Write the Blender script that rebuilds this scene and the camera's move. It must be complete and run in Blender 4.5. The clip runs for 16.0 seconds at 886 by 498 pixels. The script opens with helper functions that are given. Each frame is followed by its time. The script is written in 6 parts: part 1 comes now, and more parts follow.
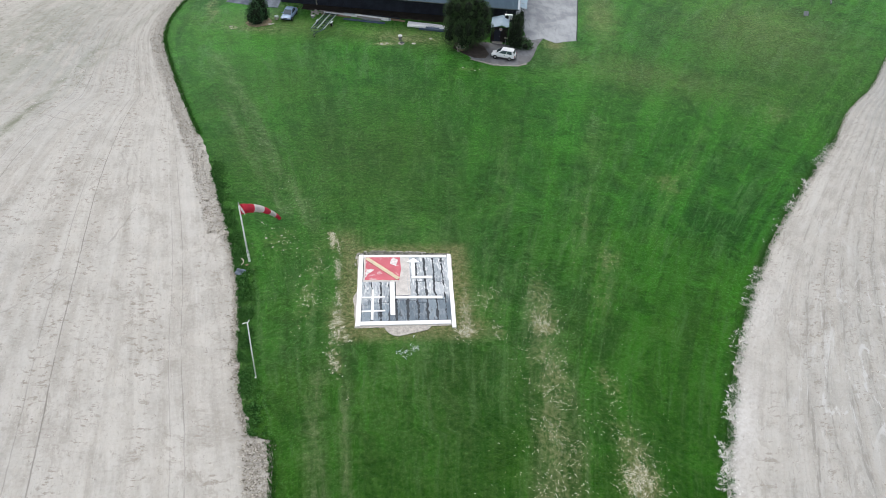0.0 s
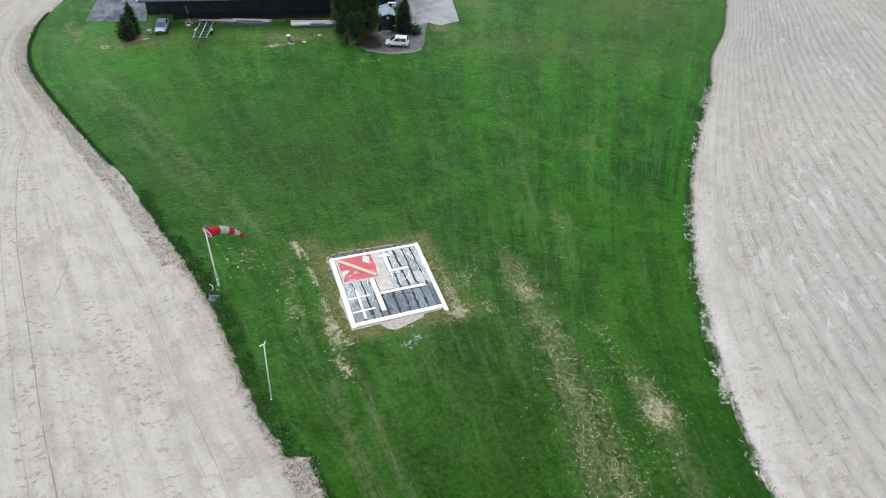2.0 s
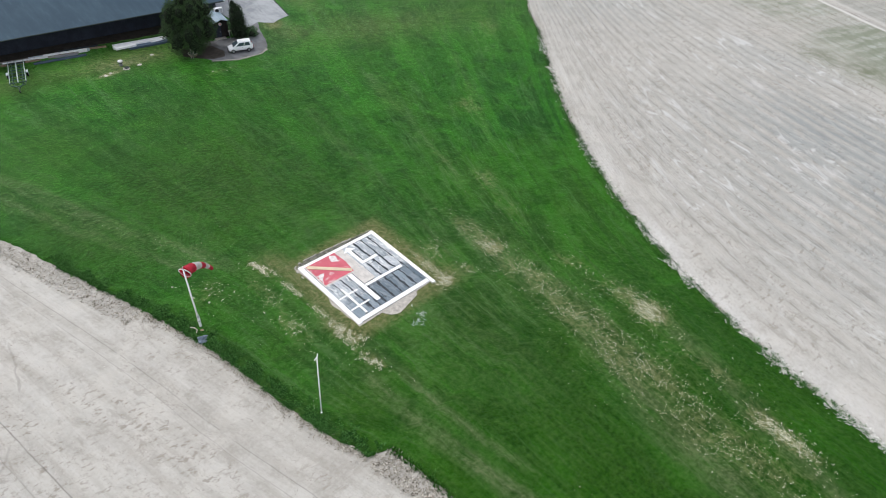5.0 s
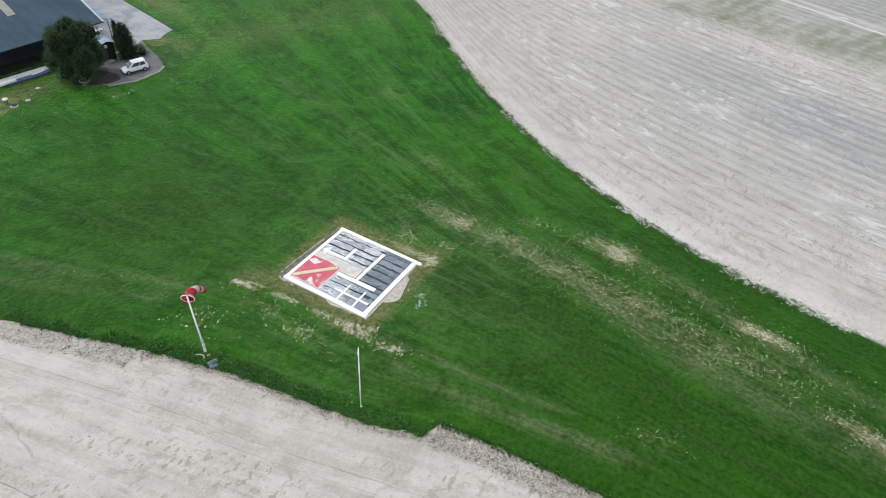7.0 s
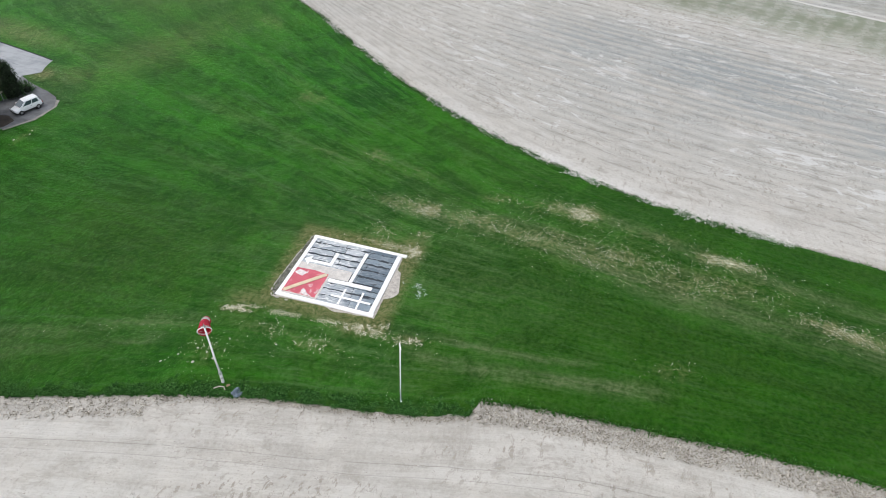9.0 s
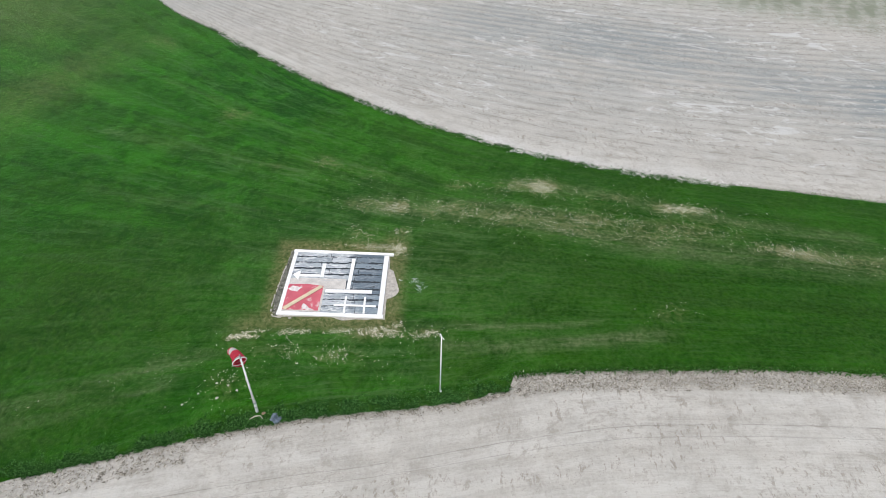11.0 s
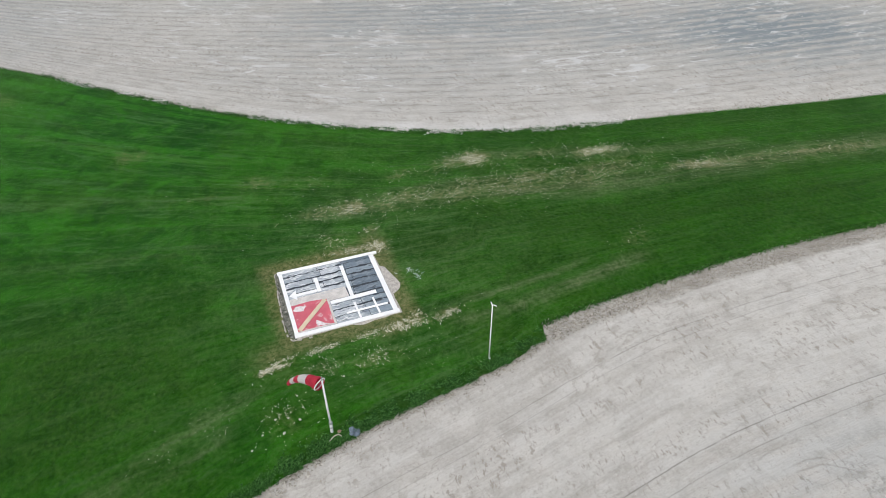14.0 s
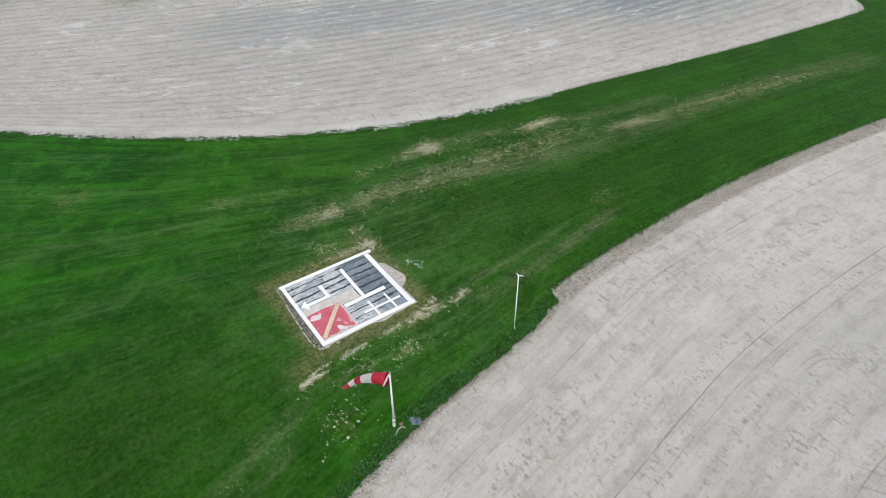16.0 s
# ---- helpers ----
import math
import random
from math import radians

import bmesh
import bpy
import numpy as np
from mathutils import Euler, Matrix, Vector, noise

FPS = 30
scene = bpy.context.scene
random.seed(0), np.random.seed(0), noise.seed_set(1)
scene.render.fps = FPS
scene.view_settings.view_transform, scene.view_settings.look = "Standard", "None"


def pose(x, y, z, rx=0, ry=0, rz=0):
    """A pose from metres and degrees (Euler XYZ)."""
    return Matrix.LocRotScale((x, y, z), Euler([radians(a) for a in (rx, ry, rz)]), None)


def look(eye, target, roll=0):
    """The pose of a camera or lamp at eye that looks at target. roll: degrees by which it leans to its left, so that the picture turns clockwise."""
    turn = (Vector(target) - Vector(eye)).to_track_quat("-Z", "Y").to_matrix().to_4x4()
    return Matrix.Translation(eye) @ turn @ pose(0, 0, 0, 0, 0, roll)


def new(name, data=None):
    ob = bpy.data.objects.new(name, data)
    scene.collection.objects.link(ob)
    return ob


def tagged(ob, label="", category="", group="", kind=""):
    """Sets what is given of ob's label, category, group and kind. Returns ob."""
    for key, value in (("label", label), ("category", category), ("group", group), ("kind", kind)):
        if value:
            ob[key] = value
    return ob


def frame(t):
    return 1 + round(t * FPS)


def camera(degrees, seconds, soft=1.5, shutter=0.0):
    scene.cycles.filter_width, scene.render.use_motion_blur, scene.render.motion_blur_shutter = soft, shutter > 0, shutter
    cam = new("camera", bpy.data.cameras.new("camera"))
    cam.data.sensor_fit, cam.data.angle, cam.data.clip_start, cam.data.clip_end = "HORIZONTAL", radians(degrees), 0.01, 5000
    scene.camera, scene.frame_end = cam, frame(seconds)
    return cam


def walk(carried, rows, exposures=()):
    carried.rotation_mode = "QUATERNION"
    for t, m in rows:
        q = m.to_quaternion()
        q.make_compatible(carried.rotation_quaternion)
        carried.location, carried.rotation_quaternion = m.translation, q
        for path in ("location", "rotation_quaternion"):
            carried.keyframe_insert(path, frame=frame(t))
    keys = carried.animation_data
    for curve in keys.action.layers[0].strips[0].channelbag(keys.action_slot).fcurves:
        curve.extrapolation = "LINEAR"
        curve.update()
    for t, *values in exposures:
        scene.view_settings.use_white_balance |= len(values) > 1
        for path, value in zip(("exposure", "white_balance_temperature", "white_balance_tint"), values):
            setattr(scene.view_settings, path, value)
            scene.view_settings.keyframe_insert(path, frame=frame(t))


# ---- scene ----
cam = camera(64.5, 16.0, soft=0.7)
METRES, EYE, TILT, LEAN, TURN = 97.05, 45.45, 1.067, 0.127, -6.8
ROWS = [
    (0.0, 0.0, 0.0, 0.0, 2.5, -40.99, -2.88),
    (0.5, -0.0285, -0.003, 0.0002, -1.38, -41.01, -2.9),
    (1.0, -0.0582, -0.004, 0.0008, -5.29, -41.07, -2.96),
    (1.5, -0.088, -0.003, 0.0012, -9.27, -41.12, -2.99),
    (2.0, -0.1182, -0.0006, 0.0013, -13.23, -41.12, -3.06),
    (2.5, -0.1481, 0.0037, 0.0017, -17.17, -41.15, -3.09),
    (3.0, -0.1777, 0.01, 0.0021, -21.09, -41.18, -3.13),
    (3.5, -0.2073, 0.0178, 0.0014, -25.0, -41.13, -3.13),
    (4.0, -0.2365, 0.0274, 0.0008, -28.9, -41.12, -3.05),
    (6.5, -0.3728, 0.0967, -0.0022, -48.21, -40.76, -2.56),
    (7.0, -0.3966, 0.1165, -0.0025, -52.05, -40.76, -2.47),
    (7.5, -0.418, 0.1382, -0.0026, -55.85, -40.77, -2.39),
    (8.0, -0.4377, 0.1618, -0.0024, -59.65, -40.75, -2.31),
    (8.5, -0.4556, 0.187, -0.0022, -63.42, -40.73, -2.21),
    (9.0, -0.4716, 0.2137, -0.0016, -67.17, -40.73, -2.12),
    (11.5, -0.5266, 0.3604, -0.0001, -85.84, -40.5, -1.73),
    (12.0, -0.5324, 0.3917, 0.0, -89.57, -40.46, -1.65),
    (12.5, -0.5363, 0.4233, -0.0003, -93.3, -40.4, -1.55),
    (13.0, -0.538, 0.4553, 0.0001, -97.01, -40.38, -1.46),
    (13.5, -0.5378, 0.4875, 0.0003, -100.72, -40.34, -1.36),
    (14.0, -0.5357, 0.52, 0.0004, -104.4, -40.31, -1.24),
    (14.5, -0.5317, 0.5524, 0.0006, -108.11, -40.28, -1.13),
    (15.0, -0.5257, 0.5854, 0.0011, -111.79, -40.27, -1.03),
    (15.5, -0.5178, 0.6185, 0.0016, -115.46, -40.25, -0.93),
    (16.0, -0.508, 0.6517, 0.0022, -119.12, -40.23, -0.84),
]
walk(cam, [(t, pose(0, 0, EYE, TILT, LEAN, TURN) @ pose(METRES * x, METRES * y, METRES * z, 90 + pitch, roll, yaw)) for t, x, y, z, yaw, pitch, roll in ROWS],
     [(0.0, 0.14), (4.0, 0.13), (9.0, 0.12), (13.0, -0.05), (16.0, -0.07)])

# ---- daylight: thin overcast, a wide weak sun ----
SUN_ELEVATION, SUN_ROTATION = radians(54), radians(-22)
world = bpy.data.worlds.new("overcast_sky")
scene.world = world
world.use_nodes = True
wn, wl = world.node_tree.nodes, world.node_tree.links
sky = wn.new("ShaderNodeTexSky")
sky.sky_type = "NISHITA"
sky.sun_disc = False
sky.sun_elevation, sky.sun_rotation = SUN_ELEVATION, SUN_ROTATION
sky.air_density, sky.dust_density, sky.ozone_density = 1.0, 4.0, 1.0
veil = wn.new("ShaderNodeHueSaturation")
veil.inputs["Saturation"].default_value = 0.6
wl.new(sky.outputs[0], veil.inputs["Color"])
cloud_veil = wn.new("ShaderNodeMix")
cloud_veil.data_type = "RGBA"
cloud_veil.inputs[0].default_value = 0.5
cloud_veil.inputs[7].default_value = (4.35, 4.45, 4.65, 1)
wl.new(veil.outputs[0], cloud_veil.inputs[6])
wl.new(cloud_veil.outputs[2], wn["Background"].inputs["Color"])
wn["Background"].inputs["Strength"].default_value = 0.180
sun = new("sun", bpy.data.lights.new("sun", "SUN"))
sun.data.energy, sun.data.angle, sun.data.color = 0.8, radians(32), (1.0, 0.97, 0.93)
sun.matrix_world = look((60 * math.sin(SUN_ROTATION) * math.cos(SUN_ELEVATION), 60 * math.cos(SUN_ROTATION) * math.cos(SUN_ELEVATION), 60 * math.sin(SUN_ELEVATION)), (0, 0, 0))


# ---- materials ----
class Shader:
    """A node material with short calls for the usual nodes."""

    def __init__(self, name, rough=0.8, metal=0.0, spec=0.3):
        self.mat = bpy.data.materials.new(name)
        self.mat.use_nodes = True
        self.tree = self.mat.node_tree
        self.bsdf = self.tree.nodes["Principled BSDF"]
        self.bsdf.inputs["Roughness"].default_value = rough
        self.bsdf.inputs["Metallic"].default_value = metal
        self.bsdf.inputs["Specular IOR Level"].default_value = spec

    def node(self, kind, **values):
        n = self.tree.nodes.new("ShaderNode" + kind)
        for key, value in values.items():
            n.inputs[key].default_value = value
        return n

    def link(self, a, b):
        self.tree.links.new(a, b)

    def place(self):
        return self.node("TexCoord").outputs["Object"]

    def uv(self):
        return self.node("UVMap").outputs["UV"]

    def attribute(self, name):
        n = self.node("Attribute")
        n.attribute_name = name
        return n.outputs["Fac"]

    def scaled(self, vector, x, y, z=1.0, shift=0.0):
        n = self.node("Mapping")
        n.inputs["Scale"].default_value = (x, y, z)
        n.inputs["Location"].default_value = (shift, shift * 0.7, shift * 0.3)
        self.link(vector, n.inputs["Vector"])
        return n.outputs[0]

    def noise(self, vector, scale=1.0, detail=4.0, rough=0.55, warp=0.0):
        n = self.node("TexNoise", Scale=scale, Detail=detail, Roughness=rough, Distortion=warp)
        self.link(vector, n.inputs["Vector"])
        return n.outputs["Fac"]

    def span(self, value, low, high, a=0.0, b=1.0):
        n = self.node("MapRange")
        n.interpolation_type = "SMOOTHSTEP"
        for key, v in (("From Min", low), ("From Max", high), ("To Min", a), ("To Max", b)):
            n.inputs[key].default_value = v
        self.link(value, n.inputs["Value"])
        return n.outputs["Result"]

    def math(self, op, a, b):
        n = self.node("Math")
        n.operation = op
        for i, v in enumerate((a, b)):
            if isinstance(v, (int, float)):
                n.inputs[i].default_value = v
            else:
                self.link(v, n.inputs[i])
        return n.outputs[0]

    def mix(self, factor, a, b):
        n = self.node("Mix")
        n.data_type = "RGBA"
        n.clamp_factor = True
        for socket, v in ((n.inputs[0], factor), (n.inputs[6], a), (n.inputs[7], b)):
            if isinstance(v, tuple):
                socket.default_value = (*v, 1)
            elif isinstance(v, (int, float)):
                socket.default_value = v
            else:
                self.link(v, socket)
        return n.outputs[2]

    def random(self):
        return self.node("ObjectInfo").outputs["Random"]

    def island(self):
        return self.node("NewGeometry").outputs["Random Per Island"]

    def color(self, value):
        if isinstance(value, tuple):
            self.bsdf.inputs["Base Color"].default_value = (*value, 1)
        else:
            self.link(value, self.bsdf.inputs["Base Color"])
        return self

    def rough(self, value):
        self.link(value, self.bsdf.inputs["Roughness"])
        return self

    def tone(self, color, saturation, value, hue=0.5):
        n = self.node("HueSaturation", Hue=hue, Saturation=saturation, Value=value)
        self.link(color, n.inputs["Color"])
        return n.outputs[0]

    def leaning(self, x, y):
        """The normal of a sward whose blades all lie to one side."""
        add, unit = self.node("VectorMath"), self.node("VectorMath")
        unit.operation = "NORMALIZE"
        self.link(self.node("NewGeometry").outputs["Normal"], add.inputs[0])
        add.inputs[1].default_value = (x, y, 0)
        self.link(add.outputs[0], unit.inputs[0])
        return unit.outputs[0]

    def bump(self, height, distance=0.02, strength=1.0, normal=None):
        n = self.node("Bump", Distance=distance, Strength=strength)
        if normal:
            self.link(normal, n.inputs["Normal"])
        self.link(height, n.inputs["Height"])
        self.link(n.outputs[0], self.bsdf.inputs["Normal"])
        return self


def plain(name, color, rough=0.6, metal=0.0, vary=0.15, scale=3.0, bump=0.004):
    """A surface of one colour with fine and broad variation."""
    s = Shader(name, rough, metal)
    p = s.place()
    fine, broad = s.noise(p, scale * 8, 5), s.noise(p, scale, 3)
    dark = tuple(c * (1 - vary) for c in color)
    pale = tuple(min(1.0, c * (1 + vary * 0.6)) for c in color)
    s.color(s.mix(s.span(s.math("ADD", s.math("MULTIPLY", fine, 0.5), s.math("MULTIPLY", broad, 0.5)), 0.35, 0.65), dark, pale))
    s.bump(fine, bump)
    return s.mat


def lawn_material():
    s = Shader("mown_grass", 0.60, 0, 0.20)
    s.bsdf.inputs["Specular Tint"].default_value = (0.24, 0.95, 0.18, 1)
    s.bsdf.inputs["Sheen Weight"].default_value = 1.0
    s.bsdf.inputs["Sheen Roughness"].default_value = 0.27
    p, uv = s.place(), s.uv()
    lane = s.noise(s.scaled(uv, 0.55, 0.014, 1, 11.0), 1.0, 4, 0.65, 0.5)
    drag = s.noise(s.scaled(uv, 1.3, 0.12, 1, 3.0), 1.0, 5, 0.7, 0.9)
    comb = s.noise(s.scaled(uv, 3.6, 0.35, 1, 17.0), 1.0, 4, 0.7, 0.6)
    broad = s.noise(p, 0.06, 4, 0.6, 0.6)
    middle = s.noise(p, 0.20, 5, 0.65, 0.8)
    small = s.noise(p, 0.75, 5, 0.7, 0.8)
    fine = s.noise(p, 2.6, 5, 0.75)
    grain = s.noise(p, 10.0, 4, 0.75)
    deep, light = (0.006, 0.042, 0.003), (0.056, 0.212, 0.024)
    c = s.mix(s.span(broad, 0.36, 0.64), (0.014, 0.086, 0.008), (0.038, 0.150, 0.014))
    c = s.mix(s.span(s.noise(p, 0.11, 3, 0.6, 0.8), 0.48, 0.64, 0, 0.45), c, (0.046, 0.138, 0.011))
    c = s.mix(s.span(lane, 0.48, 0.38, 0, 0.5), c, deep)
    c = s.mix(s.span(lane, 0.52, 0.62, 0, 0.62), c, light)
    c = s.mix(s.span(middle, 0.52, 0.66, 0, 0.65), c, light)
    c = s.mix(s.span(middle, 0.48, 0.36, 0, 0.55), c, deep)
    c = s.mix(s.span(drag, 0.53, 0.65, 0, 0.7), c, (0.070, 0.170, 0.050))
    c = s.mix(s.span(drag, 0.47, 0.35, 0, 0.45), c, deep)
    c = s.mix(s.span(small, 0.46, 0.34, 0, 0.45), c, (0.008, 0.046, 0.003))
    c = s.mix(s.span(small, 0.54, 0.66, 0, 0.65), c, (0.060, 0.175, 0.030))
    c = s.mix(s.span(comb, 0.55, 0.68, 0, 0.4), c, (0.075, 0.165, 0.048))
    c = s.mix(s.span(fine, 0.46, 0.34, 0, 0.42), c, (0.007, 0.038, 0.003))
    c = s.mix(s.span(fine, 0.55, 0.68, 0, 0.48), c, (0.075, 0.180, 0.040))
    c = s.mix(s.span(grain, 0.55, 0.72, 0, 0.4), c, (0.09, 0.20, 0.055))
    c = s.tone(c, 1.12, 0.67, 0.506)
    patch_ = s.math("ADD", s.math("MULTIPLY", fine, 0.45), s.math("ADD", s.math("MULTIPLY", small, 0.35), s.math("MULTIPLY", grain, 0.2)))
    c = s.mix(s.math("MULTIPLY", s.attribute("olive"), s.span(patch_, 0.36, 0.56, 0.4, 1.0)), c, s.mix(s.span(fine, 0.35, 0.65), (0.085, 0.098, 0.030), (0.205, 0.190, 0.090)))
    # lush growth, and dimness of whole lawn regions painted into the green
    c = s.mix(s.math("MULTIPLY", s.attribute("lush_dim"), s.span(small, 0.3, 0.7, 0.55, 1.0)), c, s.mix(s.span(fine, 0.35, 0.65), (0.007, 0.028, 0.002), (0.025, 0.076, 0.006)))
    # thin grass: a soft grey-brown veil, denser in drags and patches
    veil_ = s.math("ADD", s.math("MULTIPLY", drag, 0.45), s.math("ADD", s.math("MULTIPLY", small, 0.30), s.math("MULTIPLY", middle, 0.25)))
    hazy = s.math("MULTIPLY", s.attribute("haze"), s.span(veil_, 0.38, 0.60, 0.15, 1.0))
    c = s.mix(hazy, c, s.mix(s.span(fine, 0.34, 0.66), (0.095, 0.125, 0.055), (0.200, 0.205, 0.130)))
    patchy = s.math("ADD", s.math("MULTIPLY", fine, 0.3), s.math("ADD", s.math("MULTIPLY", small, 0.4), s.math("MULTIPLY", drag, 0.3)))
    thin = s.math("MULTIPLY", s.attribute("wear"), s.span(patchy, 0.38, 0.58))
    c = s.mix(s.span(thin, 0.02, 0.6, 0, 0.58), c, s.mix(s.span(fine, 0.35, 0.65), (0.115, 0.120, 0.050), (0.285, 0.255, 0.140)))
    straw = s.math("MULTIPLY", s.attribute("wear"), s.span(s.noise(s.scaled(p, 3.4, 1.9), 1.0, 5, 0.75, 1.2), 0.50, 0.58))
    c = s.mix(s.span(straw, 0.32, 0.66, 0, 0.6), c, (0.60, 0.59, 0.48))
    s.color(c)
    s.link(s.tone(c, 0.85, 6.0), s.bsdf.inputs["Sheen Tint"])
    s.bump(s.math("ADD", s.math("MULTIPLY", fine, 0.7), s.math("ADD", s.math("MULTIPLY", grain, 0.4), s.math("MULTIPLY", small, 0.8))), 0.18, 0.8, s.leaning(-0.22, 0.21))
    return s.mat


def field_material():
    s = Shader("tilled_soil", 0.95, 0, 0.1)
    p, uv = s.place(), s.uv()
    split = s.node("SeparateXYZ")
    s.link(uv, split.inputs[0])
    across = split.outputs["X"]
    band = s.noise(s.scaled(uv, 0.16, 0.008), 1.0, 3)
    rows = s.noise(s.scaled(uv, 0.80, 0.05, 1, 5.0), 1.0, 4, 0.6, 0.5)
    fine_rows = s.noise(s.scaled(uv, 3.2, 0.14, 1, 9.0), 1.0, 3, 0.6)
    dash = s.noise(s.scaled(uv, 2.2, 0.36, 1, 2.0), 1.0, 4, 0.65, 0.6)
    flake = s.noise(s.scaled(uv, 0.62, 0.22, 1, 6.0), 1.0, 5, 0.65, 0.9)
    broad = s.noise(p, 0.045, 4, 0.55, 0.5)
    cloud = s.noise(p, 0.28, 5, 0.6, 0.6)
    crumb = s.noise(p, 3.2, 5, 0.7)
    grit = s.noise(p, 14.0, 3, 0.7)
    # ridges about 1.3 m apart, wandering; their relief is shaded in colour only
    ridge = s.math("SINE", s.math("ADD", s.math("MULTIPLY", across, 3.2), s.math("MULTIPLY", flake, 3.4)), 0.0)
    ridged = s.attribute("ridged")
    swell = s.math("MULTIPLY", s.math("MULTIPLY", ridge, ridged), s.span(s.noise(s.scaled(uv, 0.14, 0.07, 1, 41.0), 1.0, 4, 0.6, 0.6), 0.40, 0.62, 0.15, 1.0))
    tone = s.math("ADD", s.math("ADD", s.math("MULTIPLY", rows, 0.13), s.math("MULTIPLY", fine_rows, 0.05)),
                  s.math("ADD", s.math("MULTIPLY", cloud, 0.36), s.math("ADD", s.math("MULTIPLY", flake, 0.28), s.math("MULTIPLY", s.math("ADD", broad, band), 0.09))))
    tone = s.math("ADD", tone, s.math("MULTIPLY", swell, 0.028))
    c = s.mix(s.span(tone, 0.38, 0.61), (0.485, 0.462, 0.420), (0.715, 0.700, 0.655))
    c = s.mix(s.span(cloud, 0.42, 0.66, 0, 0.30), c, (0.57, 0.525, 0.465))
    c = s.mix(s.span(crumb, 0.38, 0.7, 0, 0.40), c, (0.73, 0.72, 0.685))
    # shaded troughs and lit crests of the ridges, painted into the soil colour
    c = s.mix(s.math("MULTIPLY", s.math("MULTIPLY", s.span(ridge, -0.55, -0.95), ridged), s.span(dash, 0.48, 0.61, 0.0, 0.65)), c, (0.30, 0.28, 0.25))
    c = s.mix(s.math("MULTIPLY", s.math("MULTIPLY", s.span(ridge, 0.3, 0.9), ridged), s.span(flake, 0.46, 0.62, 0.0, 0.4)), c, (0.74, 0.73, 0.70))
    churn = s.math("MULTIPLY", s.span(s.noise(p, 0.13, 3, 0.6, 0.6), 0.42, 0.60, 0.25, 1.0), s.span(s.noise(s.scaled(uv, 1.1, 0.55, 1, 8.0), 1.0, 6, 0.72, 0.5), 0.525, 0.61))
    c = s.mix(s.math("MULTIPLY", churn, 0.45), c, (0.36, 0.325, 0.28))
    speck = s.math("MULTIPLY", s.span(s.noise(s.scaled(uv, 4.6, 1.7, 1, 13.0), 1.0, 3, 0.7, 0.4), 0.60, 0.65), s.span(cloud, 0.40, 0.60, 0.2, 1.0))
    c = s.mix(s.math("MULTIPLY", speck, 0.35), c, (0.27, 0.24, 0.205))
    # tread marks: short soft dabs across the way of travel, in patches
    tread = s.noise(s.scaled(uv, 1.25, 2.3, 1, 21.0), 1.0, 4, 0.7, 0.25)
    trodden = s.math("MULTIPLY", s.span(tread, 0.54, 0.63), s.span(s.noise(s.scaled(uv, 0.34, 0.05, 1, 31.0), 1.0, 3, 0.6, 0.8), 0.44, 0.58, 0.18, 0.95))
    c = s.mix(trodden, c, (0.40, 0.365, 0.32))
    c = s.mix(s.span(grit, 0.62, 0.8, 0, 0.3), c, (0.27, 0.24, 0.21))
    level = s.math("SUBTRACT", 1.0, ridged)
    c = s.mix(s.math("MULTIPLY", level, s.span(rows, 0.50, 0.62, 0, 0.25)), c, (0.74, 0.725, 0.69))
    c = s.mix(s.math("MULTIPLY", level, s.span(rows, 0.48, 0.36, 0, 0.22)), c, (0.42, 0.39, 0.345))
    c = s.mix(s.math("MULTIPLY", ridged, 0.25), c, (0.435, 0.422, 0.388))
    damp = s.math("MULTIPLY", s.attribute("damp"), s.span(s.math("ADD", s.math("ADD", s.math("MULTIPLY", rows, 0.40), s.math("MULTIPLY", flake, 0.50)), s.math("MULTIPLY", ridge, -0.05)), 0.28, 0.54))
    c = s.mix(damp, c, (0.285, 0.325, 0.34))
    crust = s.math("MULTIPLY", s.math("MULTIPLY", ridged, s.span(s.noise(s.scaled(uv, 0.55, 0.20, 1, 4.0), 1.0, 5, 0.7, 1.2), 0.54, 0.64)), s.span(broad, 0.44, 0.56, 0.25, 0.75))
    c = s.mix(crust, c, (0.73, 0.74, 0.73))
    c = s.mix(s.math("MULTIPLY", s.attribute("sprout"), s.span(s.math("ADD", s.math("MULTIPLY", flake, 0.5), s.math("MULTIPLY", s.noise(p, 0.5, 5, 0.6, 0.6), 0.5)), 0.34, 0.58, 0, 0.95)), c, (0.245, 0.268, 0.190))
    # wheel tracks that run with the rows
    for at, wide, strength in ((14.9, 0.07, 0.55), (16.5, 0.06, 0.3), (4.9, 0.06, 0.35), (5.9, 0.05, 0.25), (27.0, 0.08, 0.4), (28.8, 0.07, 0.3)):
        off = s.math("ABSOLUTE", s.math("SUBTRACT", s.math("ADD", across, s.math("MULTIPLY", cloud, 0.25)), at + 0.12), 0.0)
        c = s.mix(s.math("MULTIPLY", s.math("MULTIPLY", s.span(off, wide * 1.2, wide * 0.3, 0, strength), s.attribute("wheeled")), s.span(dash, 0.32, 0.50)), c, (0.20, 0.185, 0.165))
    # turning arcs of the tractor
    for cx, cy, radius in ((-33.8, 20.6, 5.4), (-33.8, 20.6, 6.0), (-33.8, 20.6, 7.6), (-46.0, 62.0, 19.0), (-46.0, 62.0, 20.4)):
        gap = s.node("VectorMath")
        gap.operation = "DISTANCE"
        s.link(p, gap.inputs[0])
        gap.inputs[1].default_value = (cx, cy, 0)
        off = s.math("ABSOLUTE", s.math("SUBTRACT", s.math("ADD", gap.outputs["Value"], s.math("MULTIPLY", cloud, 1.2)), radius + 0.6), 0.0)
